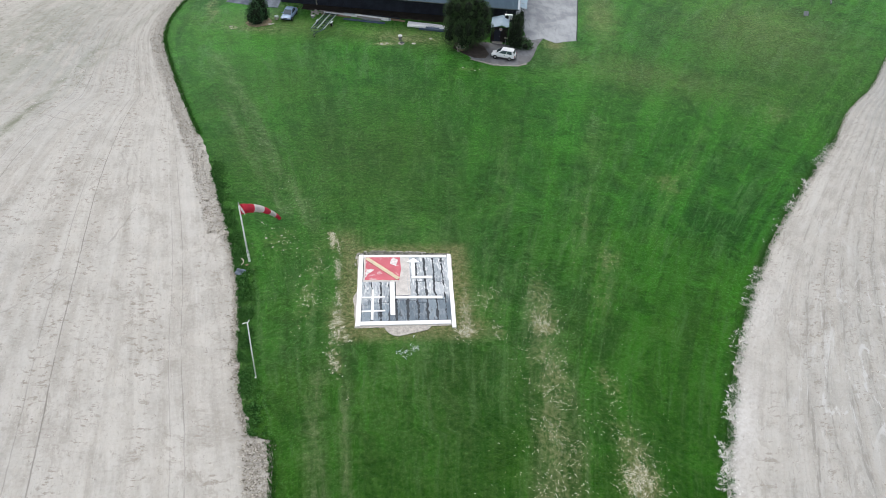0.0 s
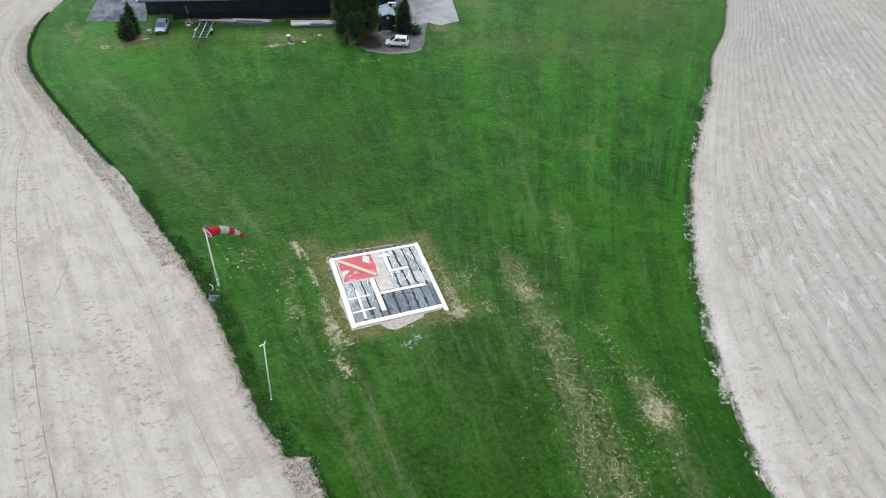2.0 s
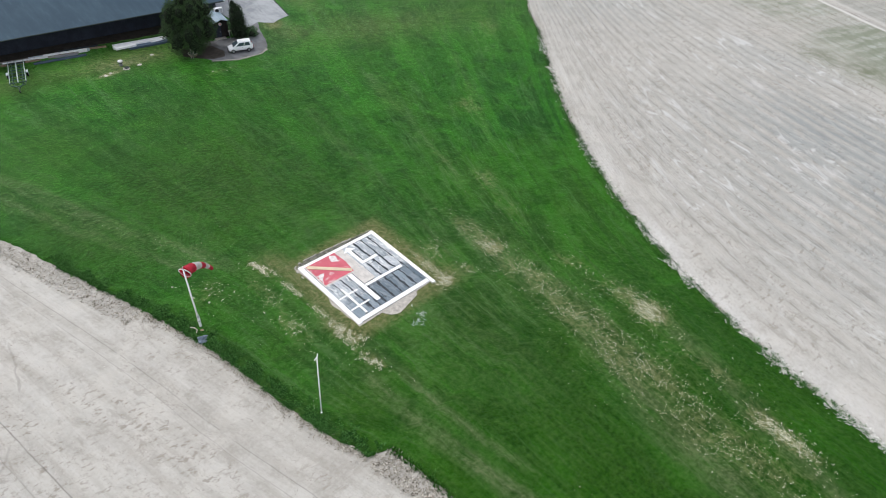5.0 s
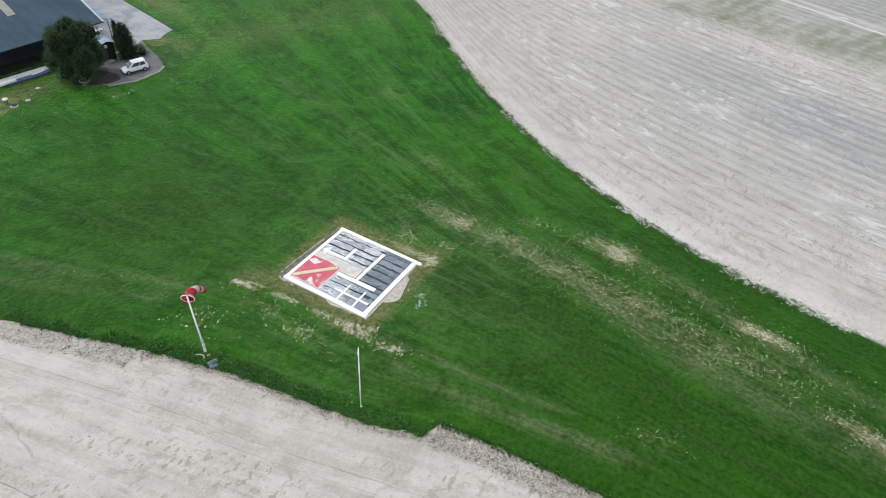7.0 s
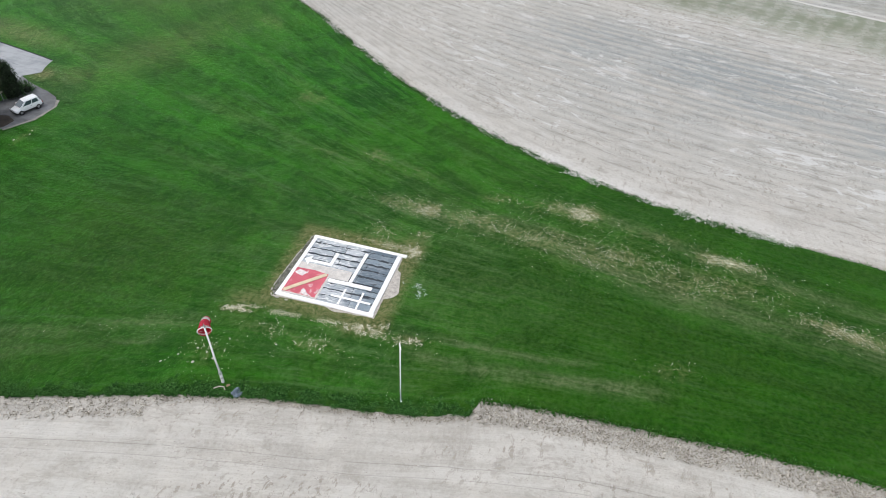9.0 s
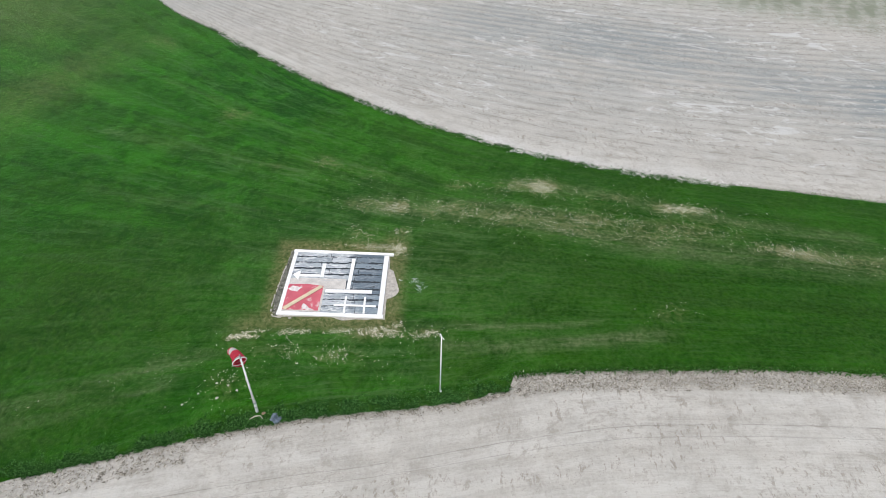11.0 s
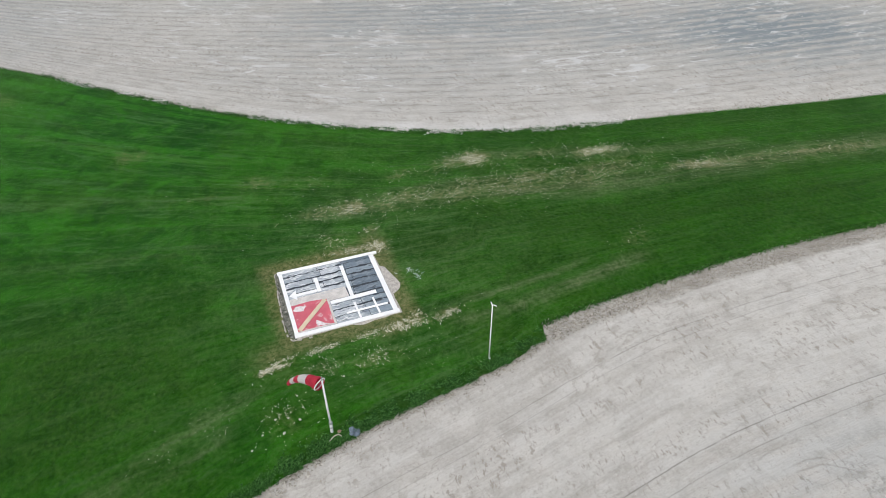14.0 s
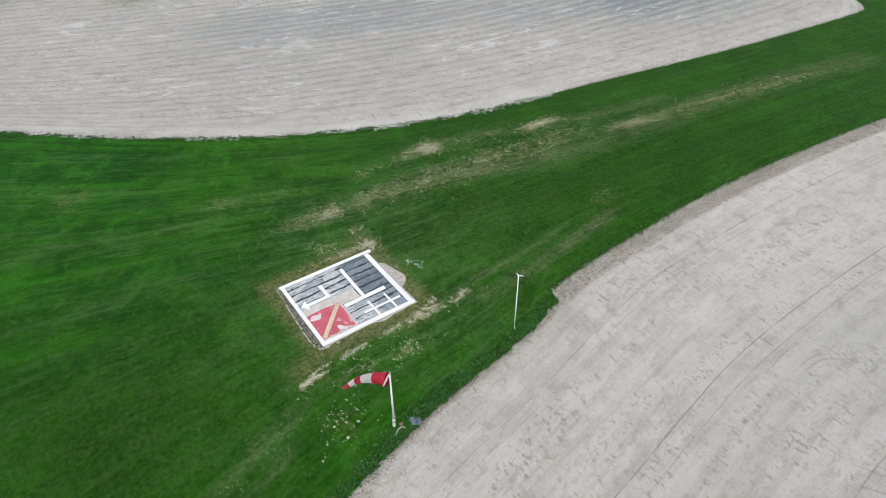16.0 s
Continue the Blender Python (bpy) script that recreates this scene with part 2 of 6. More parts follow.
        c = s.mix(s.math("MULTIPLY", s.math("MULTIPLY", s.span(off, 0.13, 0.03, 0, 0.35), s.attribute("wheeled")), s.span(s.noise(p, 0.22, 3), 0.46, 0.58)), c, (0.27, 0.25, 0.225))
    c = s.mix(s.math("MULTIPLY", s.attribute("pale"), s.span(crumb, 0.3, 0.6, 0.5, 1)), c, (0.78, 0.77, 0.75))
    # the farm track beyond the sprouting rows
    spot = s.node("SeparateXYZ")
    s.link(p, spot.inputs[0])
    over = s.math("ADD", spot.outputs["X"], s.math("MULTIPLY", spot.outputs["Y"], -0.36))
    run = s.math("ADD", spot.outputs["Y"], s.math("MULTIPLY", spot.outputs["X"], 0.36))
    comb_ = s.math("SINE", s.math("ADD", s.math("MULTIPLY", run, 2.0), s.math("MULTIPLY", cloud, 9.0)), 0.0)
    c = s.mix(s.math("MULTIPLY", s.span(over, 93.5, 96.0, 0, 0.55), s.span(comb_, -0.8, 0.8, 0.6, 1.0)), c, (0.335, 0.345, 0.315))
    green = s.math("MULTIPLY", s.span(over, 70.0, 84.0), s.span(over, 93.0, 91.5))
    green = s.math("MULTIPLY", s.math("MULTIPLY", green, s.span(s.noise(p, 0.07, 4, 0.6, 0.5), 0.40, 0.58, 0.30, 0.95)), s.span(comb_, -0.9, 0.7, 0.6, 1.0))
    c = s.mix(s.math("MULTIPLY", green, 0.85), c, (0.235, 0.278, 0.195))
    for at, wide, strength in ((92.4, 0.6, 0.8), (94.9, 1.0, 0.45)):
        c = s.mix(s.span(s.math("ABSOLUTE", s.math("SUBTRACT", s.math("ADD", over, s.math("MULTIPLY", cloud, 0.8)), at + 0.4), 0.0), wide, 0.15, 0, strength), c, (0.76, 0.75, 0.72))
    litter = s.attribute("litter")
    c = s.mix(s.math("MULTIPLY", litter, s.span(s.noise(p, 4.5, 4, 0.7), 0.42, 0.60, 0.05, 0.65)), c, s.mix(s.span(grit, 0.35, 0.65), (0.17, 0.155, 0.125), (0.44, 0.415, 0.36)))
    s.color(s.tone(c, 1.0, 0.88))
    s.bump(s.math("ADD", s.math("ADD", s.math("MULTIPLY", fine_rows, 0.5), s.math("MULTIPLY", flake, 0.7)), s.math("ADD", s.math("MULTIPLY", crumb, 0.6), s.math("MULTIPLY", dash, 0.6))), 0.16, 0.9)
    return s.mat


def pavement_material(name, pale, dark, streak=0.5):
    s = Shader(name, 0.85, 0, 0.25)
    p = s.place()
    broad, middle, fine = s.noise(p, 0.25, 5, 0.6, 0.4), s.noise(s.scaled(p, 0.9, 0.25), 1.0, 5, 0.65, 0.5), s.noise(p, 7.0, 4, 0.7)
    c = s.mix(s.span(s.math("ADD", s.math("MULTIPLY", broad, 0.6), s.math("MULTIPLY", middle, 0.4)), 0.38, 0.62), dark, pale)
    c = s.mix(s.span(middle, 0.58, 0.7, 0, streak), c, tuple(v * 0.6 for v in dark))
    c = s.mix(s.span(fine, 0.4, 0.75, 0, 0.25), c, tuple(v * 0.7 for v in dark))
    s.color(c)
    s.bump(fine, 0.01)
    return s.mat


def felt_material():
    s = Shader("roofing_felt", 0.75, 0, 0.3)
    p = s.place()
    rnd = s.random()
    broad, fine, run = s.noise(p, 0.8, 4, 0.6, 0.5), s.noise(p, 9.0, 4, 0.7), s.noise(s.scaled(p, 4.0, 0.7), 1.0, 4, 0.65, 0.6)
    north = s.span(s.attribute("north"), 0.1, 0.9)
    pale = s.mix(rnd, (0.33, 0.38, 0.42), (0.54, 0.58, 0.62))
    slate = s.mix(rnd, (0.12, 0.16, 0.20), (0.25, 0.31, 0.36))
    c = s.mix(s.span(s.math("ADD", north, s.math("SUBTRACT", broad, 0.5)), 0.25, 0.75), slate, pale)
    c = s.mix(s.span(run, 0.59, 0.68, 0, 0.8), c, (0.03, 0.036, 0.048))
    c = s.mix(s.math("MULTIPLY", s.span(s.noise(s.scaled(p, 3.0, 0.9), 1.0, 5, 0.7, 1.2), 0.49, 0.62), s.span(north, 0.0, 1.0, 0.15, 1.0)), c, (0.76, 0.78, 0.79))
    c = s.mix(s.span(s.noise(s.scaled(p, 7.0, 1.1, 1, 6.0), 1.0, 4, 0.7, 0.8), 0.55, 0.66, 0, 0.65), c, (0.10, 0.125, 0.15))
    c = s.mix(s.span(fine, 0.60, 0.75, 0, 0.4), c, (0.62, 0.63, 0.63))
    s.color(c)
    s.bump(run, 0.03)
    return s.mat


def paint_material(name, color, under, worn=0.62, fade=0.02):
    """Paint with worn spots that show what lies below."""
    s = Shader(name, 0.6, 0, 0.4)
    p = s.place()
    spot, fine, broad = s.noise(p, 1.1, 4, 0.6, 0.8), s.noise(p, 12.0, 4, 0.7), s.noise(p, 0.7, 3)
    c = s.mix(s.span(broad, 0.35, 0.7), color, tuple(min(1, v * 1.18 + 0.01) for v in color))
    c = s.mix(s.span(fine, 0.6, 0.8, 0, 0.3), c, tuple(v * 0.7 for v in color))
    s.color(s.mix(s.span(s.math("ADD", spot, s.math("MULTIPLY", fine, 0.05)), worn, worn + fade), c, under))
    s.bump(fine, 0.006)
    return s.mat


def crumbly(name, dark, middle, pale):
    """Dark weathered ground with pale crumbs showing through."""
    s = Shader(name, 0.95, 0, 0.1)
    p = s.place()
    c = s.mix(s.span(s.noise(p, 3.0, 4, 0.7), 0.36, 0.64), dark, middle)
    c = s.mix(s.span(s.noise(p, 5.5, 4, 0.75, 0.5), 0.56, 0.64), c, pale)
    s.color(c)
    s.bump(s.noise(p, 8.0, 3, 0.7), 0.03)
    return s.mat


def leaf_material(name, dark, light):
    s = Shader(name, 0.7, 0, 0.25)
    p = s.place()
    c = s.mix(s.math("ADD", s.math("MULTIPLY", s.island(), 0.6), s.math("MULTIPLY", s.noise(p, 1.3, 3), 0.4)), dark, light)
    s.color(c)
    return s.mat


def scatter_material(name, *tones):
    """Loose bits, each with a tone of its own between the tones given."""
    s = Shader(name, 0.9, 0, 0.15)
    r = s.island()
    c = tones[0]
    for n, tone in enumerate(tones[1:]):
        c = s.mix(s.span(r, n / (len(tones) - 1), (n + 1) / (len(tones) - 1)), c, tone)
    s.color(c)
    return s.mat


def roof_material():
    s = Shader("roof_sheet", 0.7, 0, 0.2)
    p = s.place()
    broad, run, fine = s.noise(p, 0.2, 4), s.noise(s.scaled(p, 1.2, 0.12), 1.0, 4, 0.6), s.noise(p, 14, 3)
    c = s.mix(s.span(s.math("ADD", s.math("MULTIPLY", broad, 0.5), s.math("MULTIPLY", run, 0.5)), 0.36, 0.64), (0.042, 0.076, 0.110), (0.056, 0.098, 0.136))
    c = s.mix(s.span(run, 0.58, 0.72, 0, 0.35), c, (0.084, 0.132, 0.172))
    s.color(c)
    s.bump(fine, 0.004)
    return s.mat


def glass_material(name, tint):
    s = Shader(name, 0.06, 0, 0.8)
    s.color(tint)
    return s.mat


GRASS, SOIL, FELT, ROOF = lawn_material(), field_material(), felt_material(), roof_material()
CONCRETE = pavement_material("old_concrete", (0.44, 0.465, 0.49), (0.27, 0.29, 0.315))
ASPHALT = pavement_material("grey_asphalt", (0.25, 0.295, 0.35), (0.07, 0.09, 0.125), 0.7)
GRAVEL = pavement_material("packed_gravel", (0.24, 0.25, 0.265), (0.105, 0.105, 0.105), 0.4)
PALE_GRAVEL = plain("pale_gravel", (0.34, 0.33, 0.30), 0.95, 0, 0.4, 2.0, 0.02)
RUBBLE = plain("crumbled_concrete", (0.52, 0.49, 0.45), 0.95, 0, 0.35, 4.0, 0.02)
BARE = plain("bare_board", (0.67, 0.64, 0.61), 0.9, 0, 0.2, 1.5)
WHITE = paint_material("white_paint", (0.90, 0.91, 0.92), (0.62, 0.62, 0.61), 0.78)
RED = paint_material("red_paint", (0.57, 0.115, 0.155), (0.74, 0.60, 0.60), 0.585, 0.14)
PALE_PAINT = plain("faded_paint", (0.80, 0.74, 0.74), 0.8, 0, 0.25, 3.0)
YELLOW = plain("yellow_paint", (0.74, 0.63, 0.45), 0.7, 0, 0.15, 2.0)
TAR = plain("black_tar", (0.052, 0.064, 0.078), 0.6, 0, 0.4, 3.0)
SOCK_RED = plain("red_nylon", (0.68, 0.055, 0.10), 0.75, 0, 0.15, 2.0)
SOCK_WHITE = plain("white_nylon", (0.84, 0.82, 0.82), 0.75, 0, 0.08, 2.0)
POLE = plain("white_pole_paint", (0.95, 0.96, 0.96), 0.45, 0, 0.05, 3.0)
STEEL = plain("galvanised_steel", (0.48, 0.51, 0.52), 0.45, 0.6, 0.2, 4.0)
DARK_STEEL = plain("dark_steel", (0.045, 0.06, 0.06), 0.55, 0.4, 0.3, 4.0)
GREEN_STEEL = plain("green_painted_steel", (0.05, 0.11, 0.085), 0.55, 0.1, 0.3, 4.0)
DARK_WALL = plain("dark_cladding", (0.038, 0.046, 0.068), 0.75, 0, 0.3, 0.8)
BROWN_WALL = plain("dark_timber", (0.03, 0.026, 0.024), 0.8, 0, 0.3, 1.5)
RUNNER = plain("grey_green_paint", (0.34, 0.43, 0.40), 0.55, 0, 0.2, 3.0)
DIRT = plain("bare_brown_earth", (0.070, 0.060, 0.050), 0.95, 0, 0.35, 1.0, 0.02)
TRIM = plain("pale_trim", (0.50, 0.57, 0.62), 0.5, 0, 0.12, 2.0)
SKYLIGHT = plain("skylight_sheet", (0.34, 0.345, 0.30), 0.35, 0, 0.2, 1.0)
PORCH_ROOF = plain("porch_sheet", (0.30, 0.40, 0.48), 0.45, 0, 0.15, 1.0)
TIMBER = plain("weathered_timber", (0.34, 0.32, 0.29), 0.85, 0, 0.3, 2.0)
FRESH_TIMBER = plain("brown_timber", (0.30, 0.22, 0.15), 0.85, 0, 0.25, 2.0)
SHEET_WHITE = plain("white_sheet", (0.94, 0.95, 0.97), 0.5, 0, 0.05, 1.5)
SHEET_BLUE = plain("blue_grey_sheet", (0.085, 0.125, 0.185), 0.5, 0, 0.2, 1.5)
PLASTIC_GREY = plain("grey_plastic", (0.30, 0.31, 0.33), 0.5, 0, 0.15, 3.0)
CREAM = plain("cream_paint", (0.55, 0.52, 0.44), 0.7, 0, 0.2, 3.0)
BARK = plain("bark", (0.11, 0.085, 0.06), 0.95, 0, 0.4, 3.0, 0.02)
MOSS = crumbly("mossy_concrete", (0.060, 0.066, 0.052), (0.20, 0.20, 0.17), (0.46, 0.45, 0.41))
MULCH = plain("dry_mulch", (0.36, 0.29, 0.19), 0.95, 0, 0.35, 3.0, 0.03)
STONE = plain("pale_stone", (0.58, 0.57, 0.50), 0.9, 0, 0.25, 3.0, 0.02)
BLUE_TARP = plain("faded_blue_sheet", (0.17, 0.22, 0.28), 0.6, 0, 0.5, 4.0, 0.02)
TYRE = plain("rubber", (0.02, 0.02, 0.021), 0.85, 0, 0.3, 6.0)
RIM = plain("wheel_trim", (0.42, 0.43, 0.44), 0.35, 0.7, 0.1, 4.0)
CAR_WHITE = plain("white_car_paint", (0.88, 0.90, 0.92), 0.25, 0, 0.04, 1.0, 0.0)
CAR_SILVER = plain("silver_car_paint", (0.30, 0.42, 0.60), 0.28, 0.1, 0.06, 1.0, 0.0)
BLACK_PLASTIC = plain("black_plastic", (0.025, 0.026, 0.028), 0.6, 0, 0.2, 4.0)
CAR_GLASS = glass_material("car_glass", (0.065, 0.095, 0.115))
LAMP_CLEAR = plain("lamp_lens", (0.60, 0.62, 0.64), 0.15, 0, 0.1, 6.0, 0.0)
LAMP_RED = plain("red_lens", (0.35, 0.03, 0.03), 0.2, 0, 0.1, 6.0, 0.0)
LEAF_DARK = leaf_material("conifer_needles", (0.022, 0.052, 0.021), (0.100, 0.170, 0.066))
LEAF_THUJA = leaf_material("thuja_leaves", (0.030, 0.085, 0.038), (0.095, 0.20, 0.085))
LEAF_CYPRESS = leaf_material("cypress_leaves", (0.014, 0.032, 0.015), (0.046, 0.082, 0.034))
LEAF_BUSH = leaf_material("bush_leaves", (0.030, 0.085, 0.030), (0.09, 0.18, 0.065))
BLADE = scatter_material("grass_blades", (0.022, 0.105, 0.014), (0.052, 0.185, 0.028), (0.115, 0.26, 0.06))
WEED = scatter_material("weed_leaves", (0.012, 0.052, 0.009), (0.034, 0.120, 0.022), (0.100, 0.240, 0.060))
STRAW = scatter_material("dry_straw", (0.20, 0.22, 0.10), (0.52, 0.50, 0.34), (0.78, 0.76, 0.61), (0.89, 0.88, 0.77))
CLOD = scatter_material("soil_clods", (0.36, 0.335, 0.30), (0.50, 0.475, 0.44), (0.62, 0.60, 0.565))
CRUMB = scatter_material("pale_crumbs", (0.62, 0.61, 0.56), (0.78, 0.77, 0.73), (0.86, 0.86, 0.83))
DEBRIS = scatter_material("dead_stalks", (0.14, 0.125, 0.10), (0.36, 0.335, 0.285), (0.64, 0.61, 0.545))


# ---- building blocks ----
def mesh_object(name, bm, material, smooth=False):
    me = bpy.data.meshes.new(name)
    bm.normal_update()
    bm.to_mesh(me)
    bm.free()
    if smooth:
        me.polygons.foreach_set("use_smooth", [True] * len(me.polygons))
    for m in material if isinstance(material, (list, tuple)) else [material]:
        me.materials.append(m)
    return new(name, me)


def part(name, bm, material, parent, label="", smooth=False):
    ob = mesh_object(name, bm, material, smooth)
    ob.parent = parent
    return tagged(ob, label)


def thing(name, m, label, category, group="", kind=""):
    ob = new(name)
    ob.empty_display_size = 0.2
    ob.matrix_world = m
    return tagged(ob, label, category, group, kind)


def box(sx, sy, sz, m=None, bevel=0.0, bm=None):
    """A box with its base at z = 0 of the pose m."""
    bm = bm or bmesh.new()
    made = bmesh.ops.create_cube(bm, size=1.0, matrix=(m or Matrix()) @ Matrix.Translation((0, 0, sz / 2)) @ Matrix.Diagonal((sx, sy, sz, 1)))
    if bevel:
        edges = list({e for v in made["verts"] for e in v.link_edges})
        bmesh.ops.bevel(bm, geom=edges, offset=bevel, segments=2, affect="EDGES", profile=0.5)
    return bm


def tube(points, radii, sides=10, cap=True, bm=None):
    """A tube along points, with a radius for each."""
    bm = bm or bmesh.new()
    points = [Vector(p) for p in points]
    rings = []
    for n, p in enumerate(points):
        way = (points[min(n + 1, len(points) - 1)] - points[max(n - 1, 0)]).normalized()
        side = way.cross(Vector((0, 0, 1)) if abs(way.z) < 0.95 else Vector((1, 0, 0))).normalized()
        up = side.cross(way)
        rings.append([bm.verts.new(p + radii[n] * (math.cos(a) * side + math.sin(a) * up)) for a in (2 * math.pi * k / sides for k in range(sides))])
    for a, b in zip(rings, rings[1:]):
        for k in range(sides):
            bm.faces.new((a[k], a[(k + 1) % sides], b[(k + 1) % sides], b[k]))
    if cap:
        bm.faces.new(rings[0][::-1])
        bm.faces.new(rings[-1])
    return bm


def slab(outline, z0, z1, bm=None):
    """An upright prism over a plan outline (counter-clockwise)."""
    bm = bm or bmesh.new()
    low, high = [bm.verts.new((x, y, z0)) for x, y in outline], [bm.verts.new((x, y, z1)) for x, y in outline]
    bm.faces.new(high)
    bm.faces.new(low[::-1])
    for k in range(len(outline)):
        j = (k + 1) % len(outline)
        bm.faces.new((low[k], low[j], high[j], high[k]))
    return bm


def ragged(outline, step, amount, seed=0.0):
    """The outline with points every step metres, pushed about by noise."""
    out = []
    for (ax, ay), (bx, by) in zip(outline, outline[1:] + outline[:1]):
        n = max(1, int(math.hypot(bx - ax, by - ay) / step))
        for k in range(n):
            x, y = ax + (bx - ax) * k / n, ay + (by - ay) * k / n
            w = noise.noise_vector((x * 0.9 + seed, y * 0.9, seed)) * 0.65 + noise.noise_vector((x * 3.1, y * 3.1 + seed, seed)) * 0.35
            out.append((x + amount * w.x, y + amount * w.y))
    return out


def lump(r, seed, squash=0.6, subdivisions=2, rough=0.35, m=None, bm=None):
    """An uneven stone-like lump resting at z = 0."""
    bm = bm or bmesh.new()
    made = bmesh.ops.create_icosphere(bm, subdivisions=subdivisions, radius=1.0)
    for v in made["verts"]:
        v.co *= 1 + rough * noise.noise(v.co * 1.3 + Vector((seed, seed * 1.7, 0)))
        v.co = Vector((v.co.x * r, v.co.y * r, max(-0.15, v.co.z) * r * squash))
        if m:
            v.co = m @ v.co
    return bm


def raw_mesh(name, verts, faces, material):
    me = bpy.data.meshes.new(name)
    me.from_pydata(verts, [], faces)
    me.materials.append(material)
    return new(name, me)


# ---- lie of the land ----
def rise(y):
    """The ground's height: level to the south, a gentle rise to the yard."""
    s = np.clip((np.asarray(y, float) - 65) / 33, 0, 1)
    return 0.6 * s * s * (3 - 2 * s)


WEST_EDGE = [(-140, -30), (-60, -15), (-25, -10), (-18, -9), (-7, -8), (3, -7.2), (12, -7.1), (20, -7.4), (28, -7.8), (32.15, -8.3), (32.25, -9.9), (37, -11.3),
             (42, -12.2), (47, -12.7), (52, -13.8), (59, -15.8), (63, -17.2), (72, -20), (79, -22.9), (86, -25.7), (95, -29), (103, -31.6), (110, -32.2), (118, -31.4), (125, -29.3), (150, -20), (260, 20)]
EAST_EDGE = [(-140, 75), (-64, 26), (-60.5, 15), (-59, 10.3), (-52, 10.8), (-42.4, 12), (-33.3, 13.2), (-21.7, 15), (-11.8, 16.9), (-2.2, 18.7), (7, 20.3), (11, 20.9), (17, 22.2), (23, 24), (28, 25.7), (32, 27.5),
             (37, 30), (42, 32.7), (47, 35.8), (54, 40.7), (60, 45.7), (69, 53.6), (76, 60), (83, 65.2), (88.5, 71.7), (99, 80.2), (130, 108), (260, 225)]
ROWS_Y = np.arange(-140, 260.01, 0.3)


def smooth_edge(points, width):
    y, x = np.array(points, float).T
    fine = np.interp(ROWS_Y, y, x)
    k = np.exp(-0.5 * (np.arange(-40, 41) * 0.3 / width) ** 2)
    return np.convolve(np.pad(fine, 40, mode="edge"), k / k.sum(), mode="valid")


WEST = smooth_edge(WEST_EDGE, 1.6)
sharp = (ROWS_Y > 27) & (ROWS_Y < 37)
WEST[sharp] = np.interp(ROWS_Y, *np.array(WEST_EDGE, float).T)[sharp]
EAST = smooth_edge(EAST_EDGE, 1.8)
WEST_SOFT, EAST_SOFT = smooth_edge(WEST_EDGE, 7.0), smooth_edge(EAST_EDGE, 6.0)
EAST_FAR = smooth_edge([(-140, 8), (0, 18), (40, 30), (90, 48), (260, 110)], 12.0)
WEST_FAR = smooth_edge([(-140, -12), (30, -12), (60, -13), (130, 0.5), (260, 24)], 12.0)


def west_at(y):
    return np.interp(y, ROWS_Y, WEST)


def east_at(y):
    return np.interp(y, ROWS_Y, EAST)


def spots(x, y, rows):
    """The sum of soft ellipses: x, y, half width, half length, lean in degrees, strength."""
    total = np.zeros_like(x)
    for cx, cy, rx, ry, lean, weight in rows:
        a = radians(lean)
        dx, dy = x - cx, y - cy
        u, v = dx * math.cos(a) + dy * math.sin(a), -dx * math.sin(a) + dy * math.cos(a)
        total = np.maximum(total, weight * np.exp(-0.5 * ((u / rx) ** 2 + (v / ry) ** 2) * 1.6))
    return total


WEAR_STRIP = [(14.6, 43.3, 0.9, 1.4, 0, 1.0), (15.0, 46.5, 1.0, 3.0, 0, 0.4), (14.2, 37.5, 1.5, 4.0, 3, 0.42), (13.4, 31, 1.6, 4.5, 5, 0.45), (18.8, 27.2, 1.1, 1.7, 0, 1.05), (19.0, 30.5, 1.3, 2.6, 10, 0.4),
              (18.9, 36.3, 0.7, 1.8, 20, 0.5), (12.6, 23.5, 2.2, 5.0, 5, 0.42), (15.2, 12.5, 0.8, 2.8, -5, 0.85), (11.5, 14, 2.2, 7.0, 5, 0.38), (8.3, 2.5, 0.9, 3.2, -12, 0.72)]
WEAR_SOUTH = [(6, -11.5, 0.4, 4.0, -12, 0.55), (7, -4, 1.6, 7.0, -12, 0.28), (3.2, -24.5, 1.0, 5.0, -12, 0.40), (5, -16, 1.6, 8.0, -12, 0.35), (-0.6, 17.1, 1.0, 2.2, 0, 0.3), (17, 20, 1.2, 5, 0, 0.3), (21, 47, 1.4, 4, -20, 0.22)]
WEAR_PAD = [(-3.9, 39.7, 0.4, 1.6, 10, 0.8), (7.5, 42.7, 0.8, 0.8, 0, 1.0), (7.7, 46, 0.3, 2.6, 0, 0.7),
            (-6.7, 47.2, 0.8, 2.6, 5, 0.38), (-6.2, 52, 0.9, 3.0, 5, 0.3), (-10.2, 55.6, 1.5, 1.6, 0, 0.3), (-8.8, 62.9, 0.7, 4.0, 25, 0.10), (-12.5, 71, 0.8, 5.0, 25, 0.08), (9.8, 46.5, 1.0, 1.6, 0, 0.35), (10.5, 42.5, 0.6, 0.8, 0, 0.5)]
